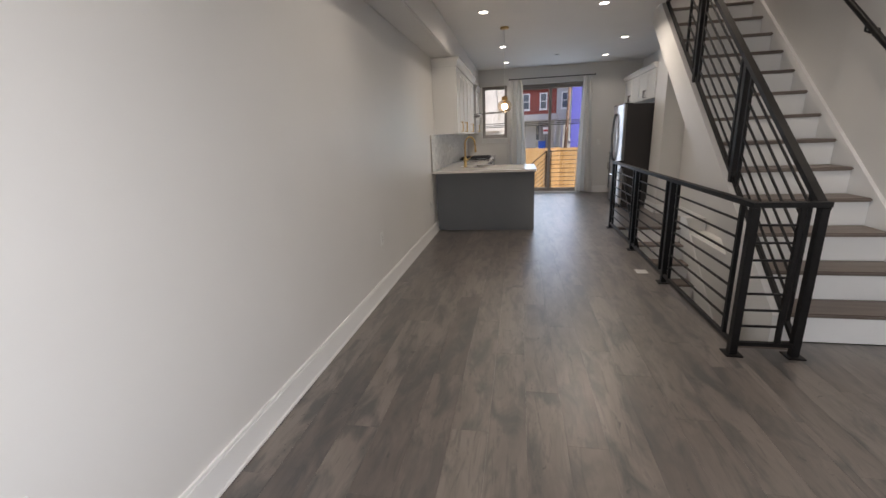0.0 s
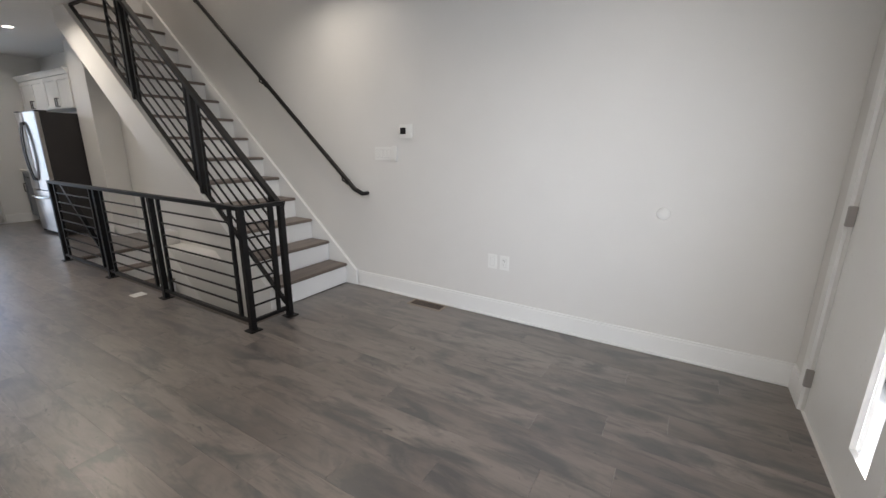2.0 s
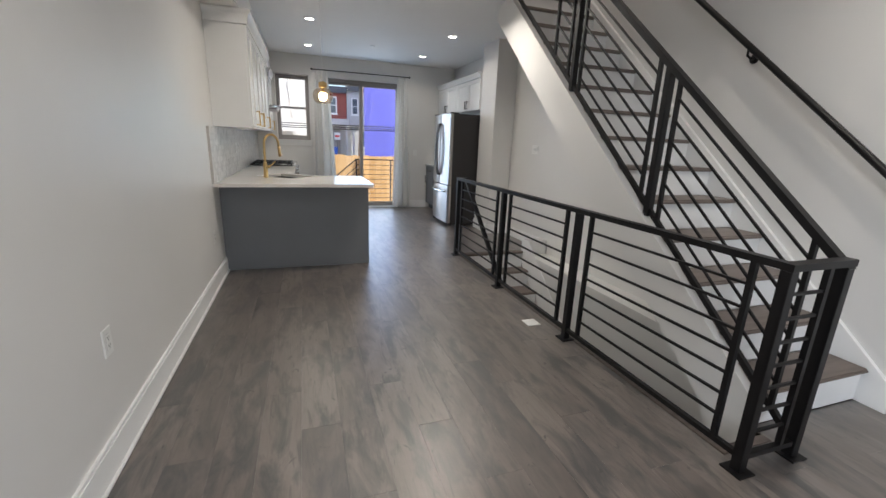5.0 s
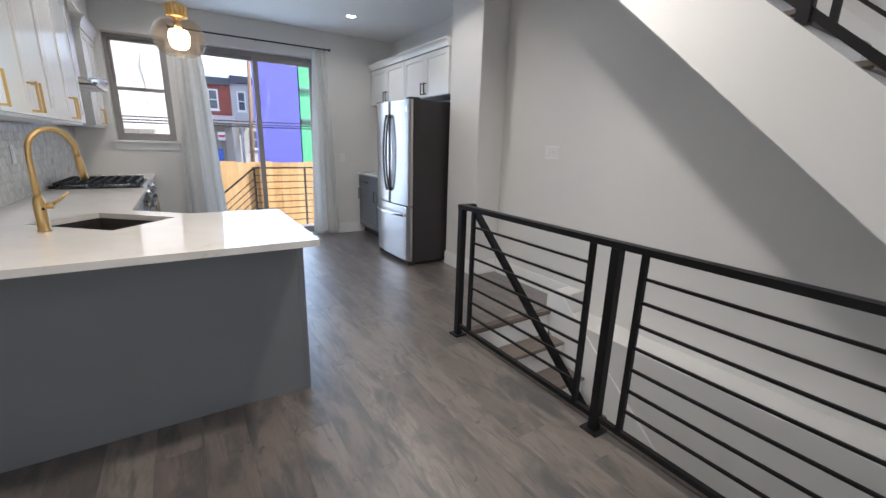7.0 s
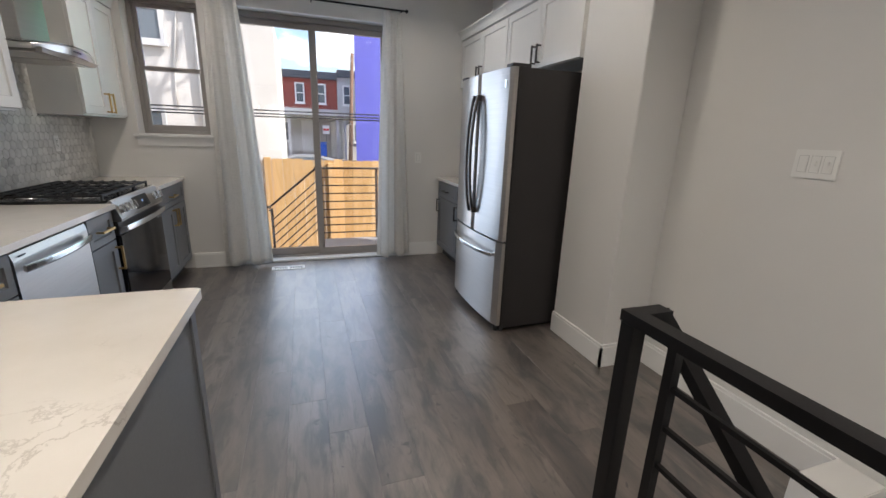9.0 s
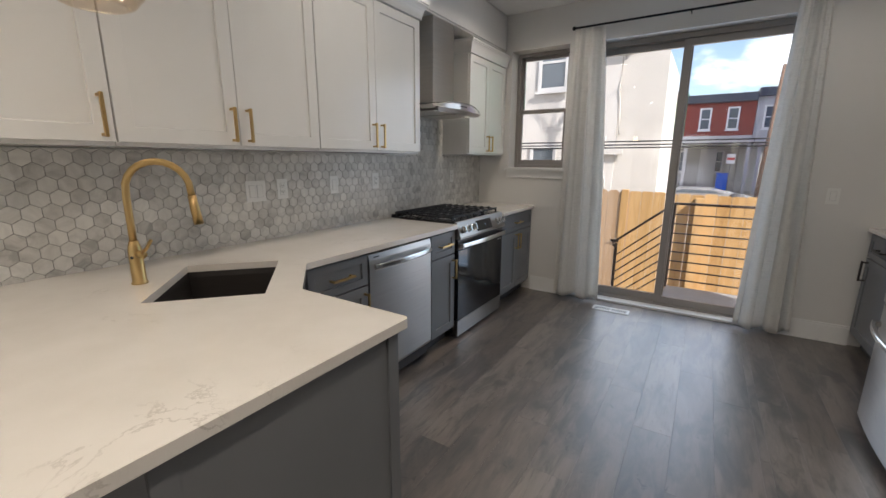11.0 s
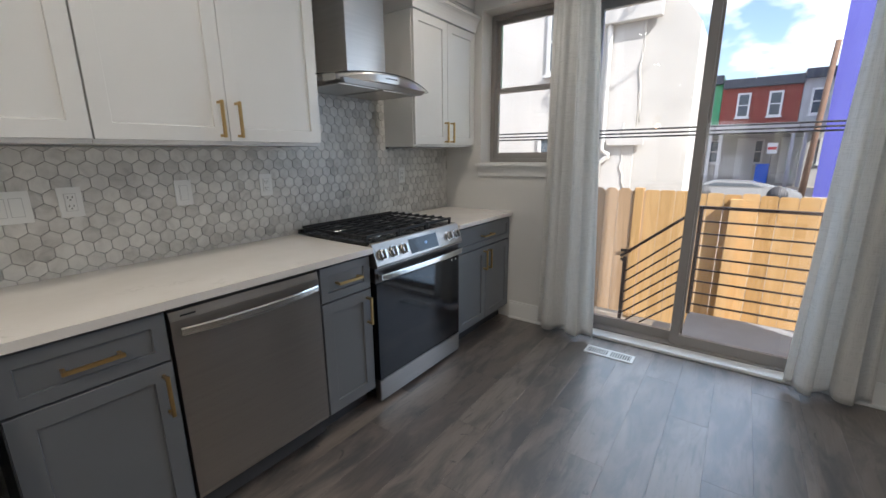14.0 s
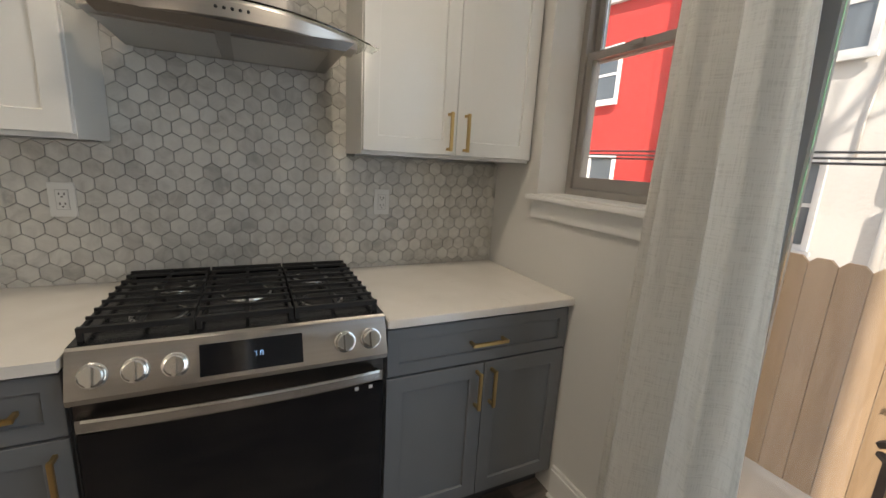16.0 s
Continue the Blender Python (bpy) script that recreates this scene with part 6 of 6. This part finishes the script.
row_house(-3.0, -0.35, 4.35, HOUSEGREY, [(-2.5, -2.1), (-1.3, -0.9)], "pale painted row house with porch")
row_house(-0.35, 1.09, 4.35, GREEN, [(0.2, 0.6)], "green painted row house with porch")
row_house(1.10, 3.60, 4.15, REDBRICK, [(1.62, 2.06), (2.62, 3.06)], "red brick row house with grey porch roof")
row_house(3.61, 4.82, 4.30, HOUSEGREY, [(3.86, 4.26)], "pale grey row house with porch")
pb_ = thing("purple_building", (5.5, 27.1, GZ), "tall purple painted building side wall", "building")
prism("wall", [(4.42, 27.1), (6.68, 27.1), (7.6, 31.5), (5.2, 31.5)], GZ, 13.0, PURPLE, pb_)
gb_ = thing("green_building", (8.6, 27.3, GZ), "green painted building with dark trim", "building")
prism("wall", [(6.78, 27.3), (10.6, 27.3), (11.5, 31.5), (7.65, 31.5)], GZ, 13.0, GREEN, gb_)
for z in (2.4, 4.0, 5.9):
    box("ledge", 6.78, 10.6, 27.15, 27.299, z, z + 0.12, ROOFDARK, gb_)
pole = thing("utility_pole", (4.03, 26.6, GZ), "leaning brown wooden utility pole", "pole")
pole2 = thing("utility_pole", (9.78, 13.2, GZ), "brown wooden utility pole beside the yard", "pole")
tube("shaft", [(9.78, 13.22, GZ), (9.78, 13.22, 6.5)], [0.12, 0.10], POLEWOOD, pole2, 10)
tube("shaft", [(4.03, 26.6, GZ), (4.26, 26.6, 5.1)], [0.11, 0.085], POLEWOOD, pole, 10)
wr = thing("power_cables", (0, 13.2, 1.7), "black power cables across the yard", "cables")
for dz, dy in ((0.0, 0.0), (0.06, 0.04), (-0.05, 0.03)):
    tube("cable", [(-6 + 1.21 * k, 13.2 + dy, 1.66 + dz + 0.006 * (k - 5) ** 2 * 0.3) for k in range(14)], 0.013, WIRE, wr, 6)
sgn = thing("yard_sign", (rx(2.95), HY - 1.9, 0.4), "small red and white sign on a porch", "sign")
box("board", rx(2.78), rx(3.08), HY - 1.86, HY - 1.83, rz(1.28), rz(1.66), TRIM, sgn)
box("stripe", rx(2.80), rx(3.06), HY - 1.865, HY - 1.8605, rz(1.42), rz(1.52), SIGNRED, sgn)
box("stand", rx(2.92), rx(2.94), HY - 1.83, HY - 1.80, GZ + 0.15, rz(1.27), ROOFDARK, sgn)
bn = thing("recycling_bin", (rx(2.6), HY - 2.3, GZ + 0.15), "blue plastic recycling bin on the pavement", "bin")
bm = bmesh.new()
add_box(bm, rx(2.52), rx(2.52) + 0.5, HY - 2.6, HY - 2.1, GZ + 0.15, GZ + 1.2, 0.04)
part("tub", bm, BLUEPLASTIC, bn)
box("lid", rx(2.52) - 0.03, rx(2.52) + 0.53, HY - 2.63, HY - 2.07, GZ + 1.205, GZ + 1.27, BLUEPLASTIC, bn, 0.02)
carm = thing("parked_car", (2.1, 25.7, GZ), "grey parked car on the street", "car")
prism("body", [(0.3, -0.40), (3.9, -0.40), (3.95, -0.10), (3.6, 0.02), (3.0, 0.08), (2.5, 0.26), (1.3, 0.28), (0.8, 0.10), (0.35, 0.02)], 24.9, 26.5, CARPAINT, carm, axis="y", bev=0.05)
prism("side_window", [(0.98, 0.10), (2.85, 0.10), (2.45, 0.22), (1.38, 0.24)], 24.885, 24.898, WINDARK, carm, axis="y")
for x in (0.95, 3.25):
    bm = bmesh.new()
    add_tube(bm, [(x, 24.88, -0.17), (x, 25.08, -0.17)], 0.31, 18)
    part("wheel", bm, TOEKICK, carm, "", True)

# ---- floor planks ----
pm = {}


def plank_mesh(w, l):
    key = (round(w, 3), round(l, 3))
    if key not in pm:
        bm = bmesh.new()
        c = 0.0005
        lo = [bm.verts.new(p) for p in ((-w / 2, -l / 2, -0.006), (w / 2, -l / 2, -0.006), (w / 2, l / 2, -0.006), (-w / 2, l / 2, -0.006))]
        mi = [bm.verts.new(p) for p in ((-w / 2, -l / 2, -c), (w / 2, -l / 2, -c), (w / 2, l / 2, -c), (-w / 2, l / 2, -c))]
        hi = [bm.verts.new(p) for p in ((-w / 2 + c, -l / 2 + c, 0), (w / 2 - c, -l / 2 + c, 0), (w / 2 - c, l / 2 - c, 0), (-w / 2 + c, l / 2 - c, 0))]
        for A, B in ((lo, mi), (mi, hi)):
            for k in range(4):
                bm.faces.new((A[k], A[(k + 1) % 4], B[(k + 1) % 4], B[k]))
        bm.faces.new(hi)
        me = bpy.data.meshes.new("plank")
        bm.to_mesh(me)
        bm.free()
        me.materials.append(FLOOR)
        pm[key] = me
    return pm[key]


PW, PL = 0.182, 1.22
prnd = random.Random(21)
xr = LWALL
rows_x = []
while xr < W - 0.01:
    x1 = min(W, xr + PW)
    if xr < WELL_X - 0.03 < x1 - 0.02:
        rows_x += [(xr, WELL_X - 0.03, False), (WELL_X - 0.03, x1, True)]
    else:
        rows_x.append((xr, x1, xr > WELL_X - 0.05))
    xr = x1
off = 0.0
for x0, x1, well in rows_x:
    off = (off + 0.37 + prnd.uniform(-0.1, 0.15)) % PL
    spans = [(FRONT, 2.012 if x0 > 2.85 else WELL_Y0 - 0.03), (WELL_Y1, BACK + 0.10)] if well else [(FRONT, BACK + 0.10 if x0 > 1.0 else BACK)]
    for a, b in spans:
        y = a - off
        while y < b:
            y0, y1 = max(a, y), min(b, y + PL)
            if y1 - y0 > 0.04:
                ob = new("plank", plank_mesh(x1 - x0 - 0.0003, y1 - y0 - 0.0003))
                ob.parent = floor
                ob.location = ((x0 + x1) / 2, (y0 + y1) / 2, 0)
            y += PL

# ---- marble hexagon backsplash ----
bs = tagged(box("wall_backsplash", LWALL + 0.0005, -0.001, 5.0, BACK - 0.0005, 0.9155, 1.4195, GROUT), "grey and white marble hexagon mosaic backsplash", "backsplash", "", "structure")
box("upper_grout", LWALL + 0.0005, -0.001, 7.56, 8.455, 1.420, 2.453, GROUT, bs)
HW = 0.0605
HR = HW / math.sqrt(3)


def hex_verts(cy, cz, r, x):
    return [(x, cy + r * math.sin(math.radians(60 * k)), cz + r * math.cos(math.radians(60 * k))) for k in range(6)]


bm = bmesh.new()
A = [bm.verts.new(v) for v in hex_verts(0, 0, HR - 0.0012, 0.0)]
B = [bm.verts.new(v) for v in hex_verts(0, 0, HR - 0.0012, 0.0035)]
C = [bm.verts.new(v) for v in hex_verts(0, 0, HR - 0.0022, 0.0045)]
for P, Q in ((A, B), (B, C)):
    for k in range(6):
        bm.faces.new((P[k], P[(k + 1) % 6], Q[(k + 1) % 6], Q[k]))
bm.faces.new(C)
bmesh.ops.recalc_face_normals(bm, faces=bm.faces)
hexme = bpy.data.meshes.new("tile")
bm.to_mesh(hexme)
bm.free()
hexme.materials.append(TILE)
verts, faces = [], []
count = 0
rowz = 0
z = 0.9155 - 0.005
while z < 2.45:
    y = 5.0 + (HW / 2 if rowz % 2 else 0.0)
    while y < BACK + HW * 0.4:
        inside_low = z - HR * 0.5 < 1.4195
        hood_zone = 7.57 < y < 8.445
        if inside_low or hood_zone:
            whole = 5.0 + HW / 2 <= y <= BACK - HW / 2 and z - HR >= 0.9155 and z + HR < 1.419
            if whole and count < 300 and z < 1.40 and (y < 6.45 or y > 8.43):
                ob = new("tile", hexme)
                ob.parent = bs
                ob.location = (-0.001, y, z)
                count += 1
            else:
                k0 = len(verts)
                for r, xx in ((HR - 0.0012, -0.001), (HR - 0.0012, 0.0025), (HR - 0.0022, 0.0035)):
                    for (vx, vy, vz) in hex_verts(y, z, r, xx):
                        low = z - HR * 0.5 < 1.4195
                        ya, yb, zt = (5.001, BACK - 0.001, 2.452 if hood_zone else 1.4185) if low else (7.57, 8.445, 2.452)
                        verts.append((vx, min(max(vy, ya), yb), min(max(vz, 0.9158), zt)))
                for base in (0, 6):
                    for k in range(6):
                        faces.append((k0 + base + k, k0 + base + (k + 1) % 6, k0 + base + 6 + (k + 1) % 6, k0 + base + 6 + k))
                faces.append(tuple(k0 + 12 + k for k in range(6)))
        y += HW
    z += HR * 1.5
    rowz += 1
me = bpy.data.meshes.new("tiles")
me.from_pydata(verts, [], faces)
me.materials.append(TILE)
tl = new("tiles", me)
tl.parent = bs
tagged(tl, "", "", "", "stuff")
box("edge_strip", LWALL + 0.0005, 0.0045, 4.992, 4.9995, 0.9155, 1.4195, STEEL, bs)
